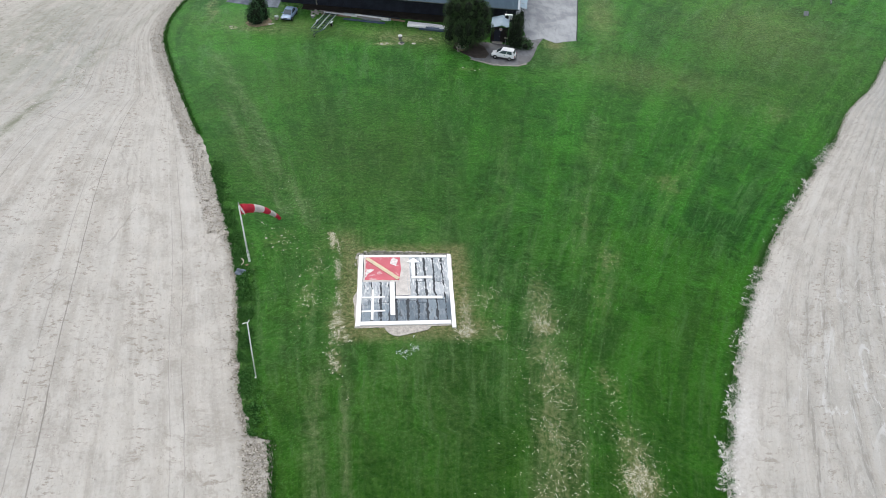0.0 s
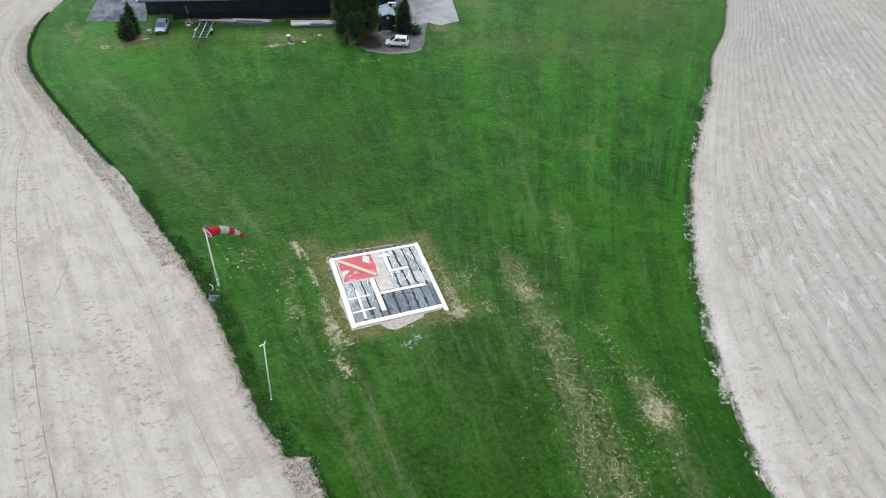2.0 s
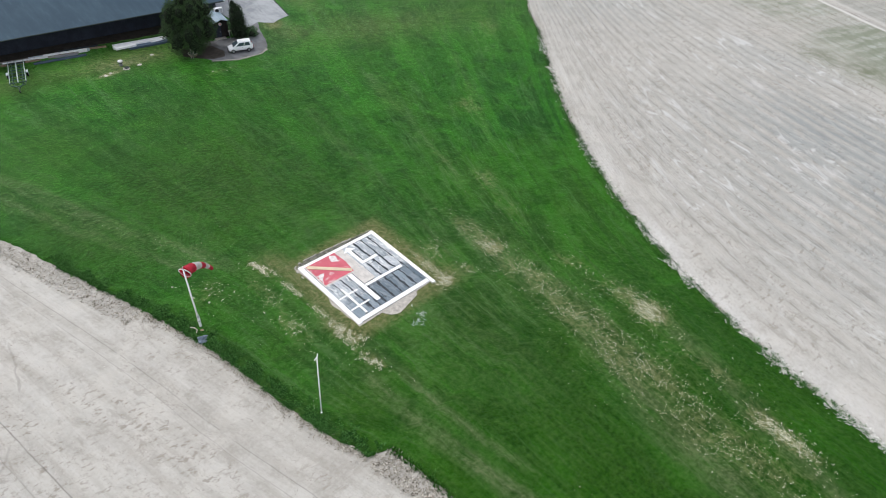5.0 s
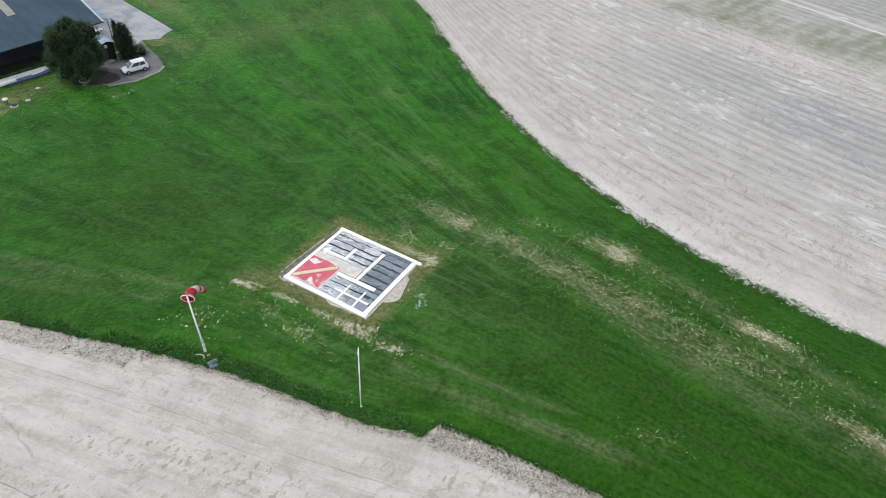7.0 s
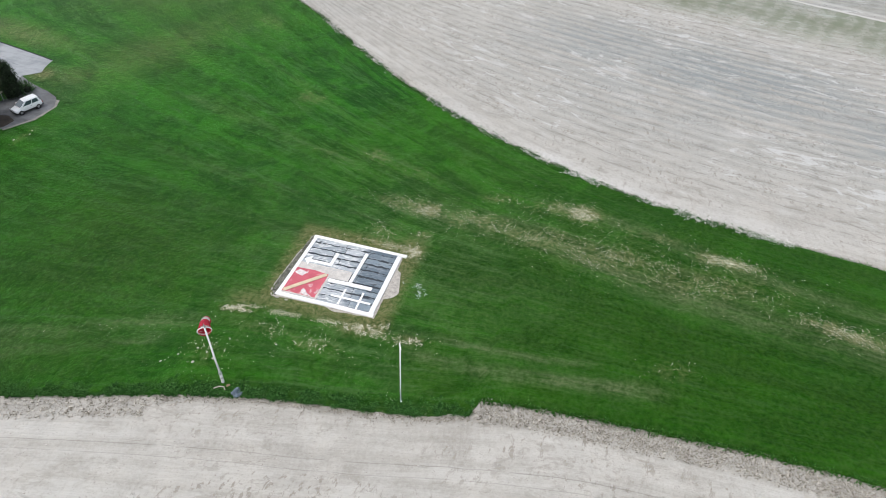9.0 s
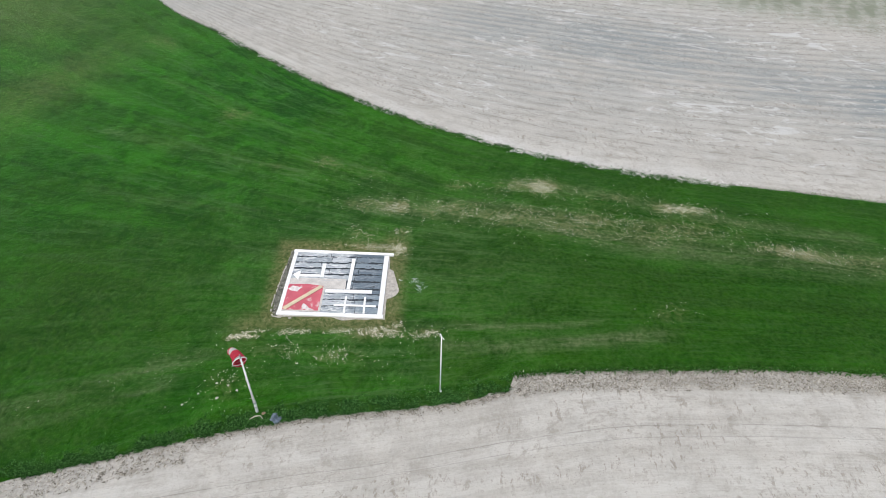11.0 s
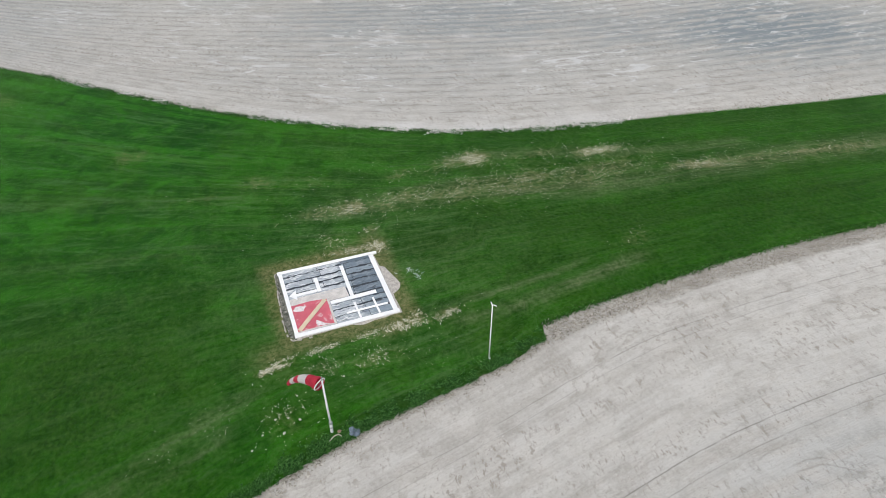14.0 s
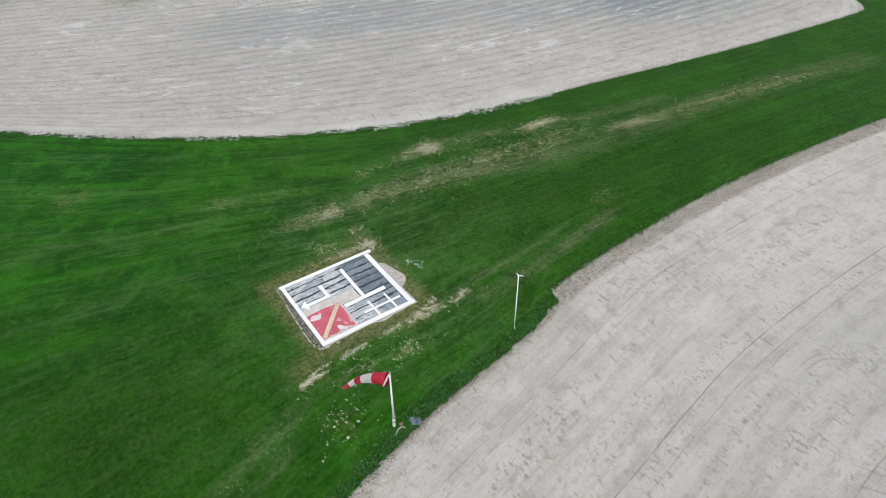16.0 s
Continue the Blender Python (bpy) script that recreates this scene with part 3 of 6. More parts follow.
WEAR_NORTH = [(22.9, 52, 1.3, 2.2, -30, 0.35), (33.5, 65.3, 2.2, 2.2, 0, 0.35), (54, 81.5, 1.6, 4.0, -35, 0.3), (22, 58, 1.5, 3, -20, 0.2), (13, 93.5, 2.4, 0.5, 0, 0.35), (8.5, 103.5, 1.5, 0.5, 0, 0.5),
              (1.0, 101.8, 1.4, 0.5, 0, 0.9), (-22.6, 107, 0.7, 0.8, 0, 1.0), (-26.5, 114, 0.8, 5, 10, 0.5), (-11, 116, 7, 1.3, -10, 0.4), (0, 113.6, 8, 1.3, -10, 0.4), (9, 111.5, 6, 1.2, -10, 0.4), (4, 103.8, 6, 1.6, -8, 0.45), (-18, 106.5, 4, 1.5, -8, 0.4), (36.3, 116, 1.2, 8, -13, 0.35)]
# lines of thin pale grass: half width, strength, and the points they run through
HAZE_LINES = [(2.2, 0.50, [(15.2, 50), (14.6, 43), (14.2, 37), (13.5, 31), (11.4, 24), (9.2, 18), (7.8, 10), (6.9, 1.3), (6.2, -10), (4.6, -20), (2.6, -30), (0, -42)]),
              (1.2, 0.42, [(19.6, 33), (19.0, 27), (17.6, 20), (15.0, 14), (13.4, 8), (11.5, 0), (10, -8)]),
              (0.8, 0.30, [(16.5, 38), (15.6, 30), (13.6, 22), (11.6, 14), (10.2, 6)]),
              (0.9, 0.62, [(-4.4, 41), (-5.4, 37), (-5.2, 31), (-4.2, 24), (-3.0, 16)]),
              (0.5, 0.52, [(-2.6, 39), (-3.0, 34), (-2.6, 28), (-1.6, 22)]),
              (1.1, 0.40, [(-5.8, 55), (-8.5, 62), (-11.5, 69), (-15, 78), (-20, 90), (-24, 100)]),
              (0.6, 0.40, [(-8.8, 58), (-12.6, 66), (-16.5, 75), (-21, 86)]),
              (1.6, 0.22, [(19.5, 50), (21, 56), (23, 63), (26, 72), (29, 82)]),
              (0.9, 0.22, [(12.5, 55), (13.5, 62), (15, 70), (17, 80)]),
              (0.9, 0.20, [(26, 52), (31, 60), (37, 69), (44, 80)])]
OLIVE = [(-3.4, 55.2, 1.3, 1.5, 0, 0.9), (8.6, 43.2, 1.0, 1.3, 0, 0.8), (-3.6, 44.5, 1.0, 1.8, 0, 0.8), (27.3, 102.3, 1.4, 1.6, 0, 1.0), (28, 98.5, 2.5, 3, 0, 0.35), (38, 114, 2.0, 9, -13, 0.55), (64, 108, 10, 14, -30, 0.35), (4, 105, 10, 3.0, -8, 0.40), (-14, 108, 9, 3.5, -8, 0.35), (40, 92, 16, 5, -20, 0.25)]


WINDROW = [(42.2, -3.5), (43.4, -3.6), (44.9, -3.9), (47.0, -3.85), (49.6, -3.95), (52.2, -4.12), (54.7, -4.45), (56.2, -4.75), (57.2, -5.0)]


def windrow(y):
    """The place across and the half width of the row of dry cut grass."""
    ly, lx = np.array(WINDROW).T
    return np.interp(y, ly, lx), np.interp(y, [42, 44, 46, 52, 56, 57.5], [0.85, 0.55, 0.28, 0.25, 0.32, 0.12])


def line_haze(x, y):
    """How thin the grass is along the haze lines."""
    total = np.zeros_like(x)
    for width, strength, line in HAZE_LINES:
        ly, lx = np.array(sorted((b, a) for a, b in line)).T
        inside = np.clip(np.minimum(y - ly[0], ly[-1] - y) / 3.0, 0, 1)
        total = np.maximum(total, strength * inside * np.exp(-((x - np.interp(y, ly, lx)) / width) ** 2))
    return total


def set_attribute(me, name, values):
    me.attributes.new(name, "FLOAT", "POINT").data.foreach_set("value", np.ascontiguousarray(values, np.float32).ravel())


def sheet(name, xs, ys, zs, us, vs, material, attributes):
    """A grid sheet from arrays of rows by columns, with a UV map in metres and point attributes."""
    rows, cols = xs.shape
    verts = np.stack([xs, ys, zs], -1).reshape(-1, 3)
    i = np.arange((rows - 1) * cols).reshape(rows - 1, cols)[:, :-1].ravel()
    faces = np.stack([i, i + 1, i + cols + 1, i + cols], 1)
    me = bpy.data.meshes.new(name)
    me.from_pydata(verts.tolist(), [], faces.tolist())
    layer = me.uv_layers.new(name="UVMap")
    layer.data.foreach_set("uv", np.stack([us.ravel(), vs.ravel()], 1)[faces.ravel()].astype(np.float32).ravel())
    for key, value in attributes.items():
        set_attribute(me, key, value)
    me.polygons.foreach_set("use_smooth", [True] * len(me.polygons))
    me.materials.append(material)
    return tagged(new(name, me), kind="structure")


def value_noise(x, y, scale, seed=0.0):
    return np.array([noise.noise((a * scale + seed, b * scale, seed)) for a, b in zip(np.ravel(x), np.ravel(y))]).reshape(np.shape(x))


def build_ground():
    # the wide country, just below the fields
    bm = bmesh.new()
    bmesh.ops.create_grid(bm, x_segments=24, y_segments=24, size=1800, matrix=Matrix.Translation((0, 60, -0.35)))
    far = mesh_object("ground", bm, SOIL)
    tagged(far, "pale tilled farmland reaching to the horizon", "ground", kind="structure")
    along = ROWS_Y[::4]
    # field_west: columns from the grass edge outwards
    out = np.r_[-1.2, np.arange(0, 6, 0.35), np.arange(6, 60, 1.1), np.arange(60, 240, 12)]
    yy, dd = np.meshgrid(along, out, indexing="ij")
    w, wf = np.interp(yy, ROWS_Y, WEST), np.interp(yy, ROWS_Y, WEST_FAR)
    xx = w - dd
    keep = np.exp(-np.maximum(dd, 0) / np.interp(yy, [45, 85], [45, 7]))
    u = (keep * np.interp(yy, ROWS_Y, WEST_SOFT) + (1 - keep) * wf) - xx
    edge = np.clip(dd, 0, None)
    litter = np.where(yy < 32.2, np.exp(-(edge / 1.7) ** 4), 0.6 * np.exp(-(edge / 0.4) ** 2) + 0.65 * np.clip((yy - 53) / 14, 0, 1) * np.exp(-((edge - 0.9) / 0.75) ** 4))
    damp = spots(xx, yy, [(-46, 40, 14, 20, 0, 0.25), (-45, 100, 8, 22, 8, 0.3), (-30, 15, 6, 14, 0, 0.3)])
    sprout = spots(xx, yy, [(-43.6, 80, 0.7, 7, -13, 1.0), (-41.2, 92, 0.6, 12, -11, 0.75), (-37.8, 100, 0.5, 16, -11, 0.5), (-47.5, 95, 1.0, 18, -11, 0.6), (-52, 98, 9, 26, -11, 0.42), (-50, 104, 1.2, 14, -11, 0.6)])
    zz = rise(yy) + 0.03 * value_noise(xx, yy, 0.35) - 0.02
    sheet("field_west", xx[:, ::-1], yy[:, ::-1], zz[:, ::-1], u[:, ::-1], yy[:, ::-1], SOIL, {"litter": litter[:, ::-1], "wheeled": 1 + 0 * zz, "ridged": 0.1 + 0 * zz, "damp": damp[:, ::-1], "sprout": sprout[:, ::-1], "pale": 0 * zz})
    # field_east
    out = np.r_[-1.2, np.arange(0, 8, 0.4), np.arange(8, 120, 1.2), np.arange(120, 300, 12)]
    yy, dd = np.meshgrid(along, out, indexing="ij")
    w, wf = np.interp(yy, ROWS_Y, EAST), np.interp(yy, ROWS_Y, EAST_FAR)
    xx = w + dd
    keep = np.exp(-np.maximum(dd, 0) / 14)
    u = xx - (keep * np.interp(yy, ROWS_Y, EAST_SOFT) + (1 - keep) * wf)
    edge = np.clip(dd, 0, None)
    damp = spots(xx, yy, [(52, 22, 15, 28, -18, 0.42), (57, 10, 12, 20, -14, 0.8), (37, -33, 11, 19, -20, 1.3), (64, 30, 10, 14, -10, 0.7), (45, -10, 9, 13, -10, 0.7), (80, 45, 8, 12, 0, 0.35), (105, 0, 14, 30, 0, 0.8), (84, 92, 20, 28, 0, 0.45)])
    sprout = spots(xx, yy, [(87.5, 41, 2.5, 4, 0, 0.9), (87.6, 34, 3.2, 4, 0, 1.1), (86, 27, 2.6, 4, 0, 0.7), (85.2, 18, 2.6, 4, 0, 1.0), (86, 8, 2.4, 4, 0, 0.6), (83, -5, 2.5, 5, -15, 0.9), (79, -16, 3, 6, -15, 0.5)])
    pale = spots(xx, yy, [(41.8, 10, 0.8, 1.6, 10, 0.9), (47.5, 24, 0.7, 1.2, 10, 0.6), (51.6, 14.8, 0.8, 1.3, 0, 0.7), (55.4, 25.7, 0.8, 1.2, 0, 0.6), (70, 43, 0.8, 1.6, 0, 0.7), (24.6, 24, 1.3, 8, -15, 0.9), (28.5, 32, 1.2, 5, -28, 0.9), (22, 10, 1.2, 8, -10, 0.5), (35, 44, 1.2, 6, -35, 0.5)])
    litter = 0.7 * np.exp(-(edge / 0.6) ** 2)
    zz = rise(yy) + 0.03 * value_noise(xx, yy, 0.35, 9.0) - 0.02
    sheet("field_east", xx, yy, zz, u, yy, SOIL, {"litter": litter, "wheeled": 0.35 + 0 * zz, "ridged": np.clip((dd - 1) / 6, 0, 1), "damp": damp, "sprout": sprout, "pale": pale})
    # the lawn between them, a hand higher, with a wandering edge
    yy, ss = np.meshgrid(ROWS_Y, np.r_[0, 0.002, np.linspace(0.012, 0.988, 84), 0.998, 1.0], indexing="ij")
    wob = lambda seed: 0.28 * np.array([noise.noise((y * 0.55, seed, 0)) for y in ROWS_Y]) + 0.16 * np.array([noise.noise((y * 1.9, seed, 3)) for y in ROWS_Y])
    left, right = (WEST + wob(1.0))[:, None], (EAST + 0.45 * wob(8.0))[:, None]
    xx = left + (right - left) * ss
    zz = rise(yy) + 0.06 + 0.03 * value_noise(xx, yy, 0.25, 4.0)
    zz[:, 0] = zz[:, 0] - 0.16
    zz[:, -1] = zz[:, -1] - 0.16
    wear = np.maximum(np.maximum(spots(xx, yy, WEAR_STRIP + WEAR_SOUTH), spots(xx, yy, WEAR_PAD)), spots(xx, yy, WEAR_NORTH))
    row_x, row_w = windrow(yy)
    wear = np.maximum(wear, 0.58 * np.exp(-((xx - row_x) / (row_w * 0.9)) ** 2) * ((yy > 42) & (yy < 57.2)))
    ring = np.clip(np.maximum(np.abs(xx - 2.4) - 4.6, np.abs(yy - 48.2) - 4.9), 0, None)
    wear = np.maximum(wear, 0.30 * np.exp(-(ring / 0.7) ** 2))
    olive = np.maximum(spots(xx, yy, OLIVE), 0.95 * np.exp(-(ring / 1.6) ** 4))
    lush_dim = np.where((yy > 32) & (yy < 75), 0.45 * np.exp(-((xx - left) / 1.3) ** 2) * np.clip((78 - yy) / 14, 0, 1), 0.25 * np.exp(-((xx - left) / 0.7) ** 2))
    lush_dim = np.maximum(lush_dim, 0.85 * np.exp(-((right - xx) / 0.65) ** 2))
    # spots also paint in view-dependent dimness, and shade by trailer and thuja
    lush_dim = np.maximum(lush_dim, spots(xx, yy, [(25.1, 99.5, 0.6, 0.6, 0, 1.0), (6, 34, 2.5, 7, 0, 0.6), (7.5, 27, 1.3, 8, -20, 0.8), (3, 17, 5.5, 15, -3, 0.85), (-1, -3, 5.5, 16, -5, 0.9), (13, 12, 5, 15, -8, 0.55), (22, 22, 4, 14, -15, 0.35), (-2, 72, 12, 12, 15, 0.95), (-15, 70, 4.5, 10, 20, 0.85), (-20, 84, 4, 8, 20, 0.6), (7, 67, 6, 6, 0, 0.5), (-14, 88, 7, 10, 15, 0.6), (-4, 104.4, 9, 1.1, -10, 0.75), (-15.5, 108.5, 1.2, 1.6, 0, 0.6), (2, 84, 14, 9, 0, 0.4), (62, 98, 16, 14, -30, 0.5)]))
    olive = np.maximum(olive, 0.05 * np.clip((58 - yy) / 22, 0, 1))
    # the south lawn's dimness under a steep view, put into its colour
    lush_dim = np.maximum(lush_dim, 0.58 * np.clip((44 - yy) / 26, 0, 1))
    sheet("lawn", xx, yy, zz, ss * 46, yy, GRASS, {"wear": wear, "olive": olive, "lush_dim": lush_dim, "haze": np.maximum(line_haze(xx, yy), 0.05 + 0.20 * np.exp(-((xx - 4) / 17) ** 2 - ((yy - 46) / 17) ** 2))})


build_ground()


# ---- paving ----
def paving(name, outline, z, material, label, step=0.6, amount=0.18):
    ob = mesh_object(name, slab(ragged(outline, step, amount), z - 0.2, z), material)
    return tagged(ob, label, "pavement", kind="structure")


YARD = 0.6
paving("pavement_east", [(23.5, 103.6), (26.0, 104.6), (27.7, 102.8), (29.0, 103.4), (31.2, 103.8), (32.2, 108), (35.2, 121), (38.2, 134), (43, 155), (30, 158), (23.0, 118)], YARD + 0.10, CONCRETE, "worn pale grey concrete apron beside the shed")
paving("pavement_west", [(-24.8, 117.3), (-19.0, 115.5), (-16.2, 115.2), (-15.0, 134), (-12, 160), (-24, 160), (-22, 131.8), (-24.1, 121.3)], YARD + 0.10, ASPHALT, "patched dark grey asphalt yard at the shed's end", 0.6, 0.12)
paving("driveway", [(12.5, 100.2), (13.9, 96.9), (16.9, 95.1), (20.4, 94.8), (22.3, 96.1), (23.2, 97.8), (24.7, 102.0), (26.2, 104.9), (23.4, 106), (21, 101.6), (19.4, 102.2), (16.0, 103.0)], YARD + 0.095, GRAVEL, "grey gravel drive curving to a parking bay", 0.5, 0.16)
kerb_line = part("kerb", tube([(31.25, 104.0, YARD + 0.12), (32.25, 108, YARD + 0.12), (35.25, 121, YARD + 0.12), (38.2, 134, YARD + 0.12)], [0.08] * 4, 6), DARK_STEEL, None)
tagged(kerb_line, "dark narrow kerb along the concrete apron", "kerb", kind="structure")
paving("bare_earth", [(11.4, 100.6), (12.8, 98.6), (14.2, 97.2), (15.9, 97.0), (16.6, 98.6), (16.2, 101.0), (15.2, 102.8), (12.0, 102.8)], YARD + 0.105, DIRT, "bare brown earth under the conifer", 0.35, 0.22)

paving("bare_earth", [(-12.5, 114.9), (-6, 113.6), (2, 112.0), (14.0, 109.6), (14.0, 113.2), (-12.0, 118.0)], YARD + 0.115, DIRT, "bare brown earth along the shed wall", 0.5, 0.5)
paving("driveway_edge", [(13.5, 96.7), (16.8, 94.75), (20.4, 94.5), (22.0, 95.3), (21.8, 95.8), (20.3, 95.1), (16.95, 95.4), (13.9, 97.2)], YARD + 0.088, PALE_GRAVEL, "pale washed gravel along the drive edge", 0.4, 0.2)


# ---- the signal square ----
def bar(ax, ay, bx, by, width, z, height, end=0.0):
    """A board between two plan points; end: how far its far end is cut askew."""
    d = Vector((bx - ax, by - ay, 0)).normalized()
    n = Vector((-d.y, d.x, 0)) * width / 2
    pts = [(ax + n.x, ay + n.y), (ax - n.x, ay - n.y), (bx - n.x + d.x * end, by - n.y + d.y * end), (bx + n.x, by + n.y)]
    bm = slab(pts, z, z + height)
    bmesh.ops.bevel(bm, geom=list(bm.edges), offset=0.012, segments=1, affect="EDGES")
    return bm


def felt_strip(x0, x1, y0, y1, seed):
    """A length of felt with torn long edges and shallow buckles."""
    n = max(4, int((y1 - y0) / 0.12))
    bm = bmesh.new()
    rows = []
    for k in range(n + 1):
        y = y0 + (y1 - y0) * k / n
        e0 = 0.10 * noise.noise((y * 0.7, seed, 0)) + 0.10 * noise.noise((y * 3.1, seed, 2)) + 0.05 * noise.noise((y * 9, seed, 4))
        e1 = 0.10 * noise.noise((y * 0.7, seed + 5, 0)) + 0.10 * noise.noise((y * 3.1, seed + 5, 2)) + 0.05 * noise.noise((y * 9, seed + 5, 4))
        lift = 0.018 * noise.noise((y * 2.1, seed, 9))
        rows.append([bm.verts.new((x0 + e0 + (x1 + e1 - x0 - e0) * s, y, 0.155 + lift * math.sin(s * math.pi) + 0.012 * math.sin(s * 9 + seed))) for s in (0, 0.33, 0.67, 1)])
    for a, b in zip(rows, rows[1:]):
        for k in range(3):
            bm.faces.new((a[k], a[k + 1], b[k + 1], b[k]))
    made = bmesh.ops.extrude_face_region(bm, geom=list(bm.faces))
    bmesh.ops.translate(bm, verts=[g for g in made["geom"] if isinstance(g, bmesh.types.BMVert)], vec=(0, 0, 0.012))
    return bm


def build_signal_square():
    root = thing("signal_square", Matrix(), "worn airfield signal square of white boards on grey felt", "ground sign")
    pad = ragged([(-2.3, 43.2), (0.3, 43.25), (0.8, 42.5), (1.5, 42.15), (2.6, 42.5), (4.2, 42.9), (4.5, 43.3), (6.7, 43.4), (7.1, 53.0), (6.9, 53.3), (0.4, 53.5), (-1.6, 53.5), (-2.2, 53.2), (-2.15, 48.0), (-2.5, 47.1), (-2.4, 46.0)], 0.3, 0.12)
    part("concrete_pad", slab(pad, -0.2, 0.10), RUBBLE, root, "crumbling pale concrete pad")
    part("mossy_margin", slab(ragged([(-2.3, 53.0), (-1.8, 52.9), (6.9, 52.8), (6.9, 53.25), (3.5, 53.45), (0.5, 53.62), (-1.7, 53.55)], 0.25, 0.1), -0.1, 0.112), MOSS, root, "dark mossy margin")
    line = [(-2.4, 51.6), (-2.36, 52.6), (-2.28, 53.35), (-1.6, 53.62), (-0.6, 53.72), (0.6, 53.72), (1.9, 53.6), (3.2, 53.55), (4.6, 53.4)]
    crumble = random.Random(17)
    for p0, p1 in zip(line, line[1:]):
        n = max(1, round(math.hypot(p1[0] - p0[0], p1[1] - p0[1]) / 0.34))
        for k in range(n):
            if crumble.random() < 0.12:
                continue
            ends = [(p0[0] + (p1[0] - p0[0]) * s + crumble.uniform(-0.05, 0.05), p0[1] + (p1[1] - p0[1]) * s + crumble.uniform(-0.05, 0.05)) for s in (k / n, (k + 0.92) / n)]
            part("rim_piece", bar(*ends[0], *ends[1], crumble.uniform(0.06, 0.17), 0.02, crumble.uniform(0.10, 0.13)), RUBBLE, root)
    part("tar_bed", slab([(-1.9, 43.7), (6.6, 43.7), (6.85, 52.8), (-1.75, 52.85)], 0.05, 0.128), TAR, root, "black tarred bed")
    part("bare_panel", slab([(1.45, 47.25), (2.8, 47.3), (2.85, 52.7), (1.95, 52.7), (1.9, 49.3), (1.45, 49.3)], 0.12, 0.175), BARE, root, "bare beige board")
    part("bare_panel", slab(ragged([(-1.6, 49.2), (1.95, 49.15), (2.1, 50.8), (1.94, 52.72), (-1.55, 52.8)], 0.3, 0.05), 0.11, 0.172), BARE, root, "bare pale board under the red square")
    # felt strips along the square
    rng = random.Random(4)
    xs = [-1.72, -0.78, 0.12, 0.82, 1.5, 2.55, 3.5, 4.35, 5.2, 6.02, 6.68]
    for k, (x0, x1) in enumerate(zip(xs, xs[1:])):
        top = 49.2 if k < 4 else 47.2 if k == 4 else 52.7
        cuts = [43.85] + ([46.3 + rng.uniform(-0.5, 0.5)] if k != 3 else []) + ([49.4 + rng.uniform(-0.4, 0.8)] if top > 50 else []) + [top]
        for y0, y1 in zip(cuts, cuts[1:]):
            gap = rng.uniform(0.07, 0.20)
            strip = part("felt_strip", felt_strip(x0 + 0.02, x1 - gap, y0 + 0.02, y1 - 0.03, rng.uniform(0, 50)), FELT, root)
            co = np.empty(len(strip.data.vertices) * 3)
            strip.data.vertices.foreach_get("co", co)
            set_attribute(strip.data, "north", np.clip((co[1::3] - 44.5) / 6.0, 0, 1) * (0.7 if k < 4 else 1.0) + (0.3 if k < 3 else 0.06))
    # red square with its yellow bar
    red = part("red_panel", slab(ragged([(-1.45, 49.4), (1.8, 49.35), (2.0, 50.8), (1.95, 52.75), (-1.4, 52.8)], 0.3, 0.05), 0.13, 0.19), RED, root, "peeling red painted square")
    part("yellow_bar", bar(-1.33, 52.55, 1.72, 49.5, 0.41, 0.19, 0.06), YELLOW, red, "pale yellow diagonal board")
    part("pale_patch", slab(ragged([(-1.42, 49.7), (-1.15, 50.2), (-0.75, 50.62), (-0.6, 50.85), (-0.95, 51.0), (-1.25, 50.9), (-1.42, 50.4)], 0.1, 0.14), 0.185, 0.194), PALE_PAINT, red)
    part("pale_patch", slab(ragged([(0.95, 51.7), (1.5, 51.3), (1.75, 52.2), (1.3, 52.65), (1.1, 52.3)], 0.08, 0.16), 0.185, 0.194), PALE_PAINT, red)
    # white boards
    part("frame_board", bar(-2.02, 43.4, -1.83, 53.1, 0.44, 0.05, 0.16), WHITE, root)
    part("frame_board", bar(6.52, 43.05, 6.80, 53.0, 0.37, 0.05, 0.17), WHITE, root)
    part("frame_board", bar(-1.785, 43.72, 6.30, 43.72, 0.46, 0.05, 0.155), WHITE, root)
    part("frame_board", bar(-1.58, 52.88, 6.56, 52.76, 0.36, 0.05, 0.155), WHITE, root)
    t_sign = part("landing_t", bar(1.10, 44.7, 1.12, 49.1, 0.45, 0.16, 0.07), WHITE, root, "white T-shaped landing marker")
    part("stem", bar(1.38, 46.98, 5.75, 46.9, 0.34, 0.16, 0.065), WHITE, t_sign)
    arrow = part("arrow_shaft", bar(3.18, 49.9, 3.2, 51.9, 0.36, 0.16, 0.07), WHITE, root, "white bent arrow board")
    part("arrow_foot", bar(2.97, 49.7, 4.92, 49.68, 0.35, 0.16, 0.065), WHITE, arrow)
    part("arrow_head", slab([(2.55, 51.88), (3.88, 51.80), (3.3, 52.5)], 0.16, 0.235), WHITE, arrow)
    cross = part("cross_upright", bar(-0.76, 44.15, -0.70, 48.05, 0.23, 0.16, 0.06), WHITE, root, "white double cross of laths")
    part("crossbar", bar(-1.7, 47.0, 0.42, 47.03, 0.19, 0.165, 0.07), WHITE, cross)
    part("crossbar", bar(-1.72, 45.2, 0.42, 45.25, 0.19, 0.165, 0.07), WHITE, cross)


build_signal_square()


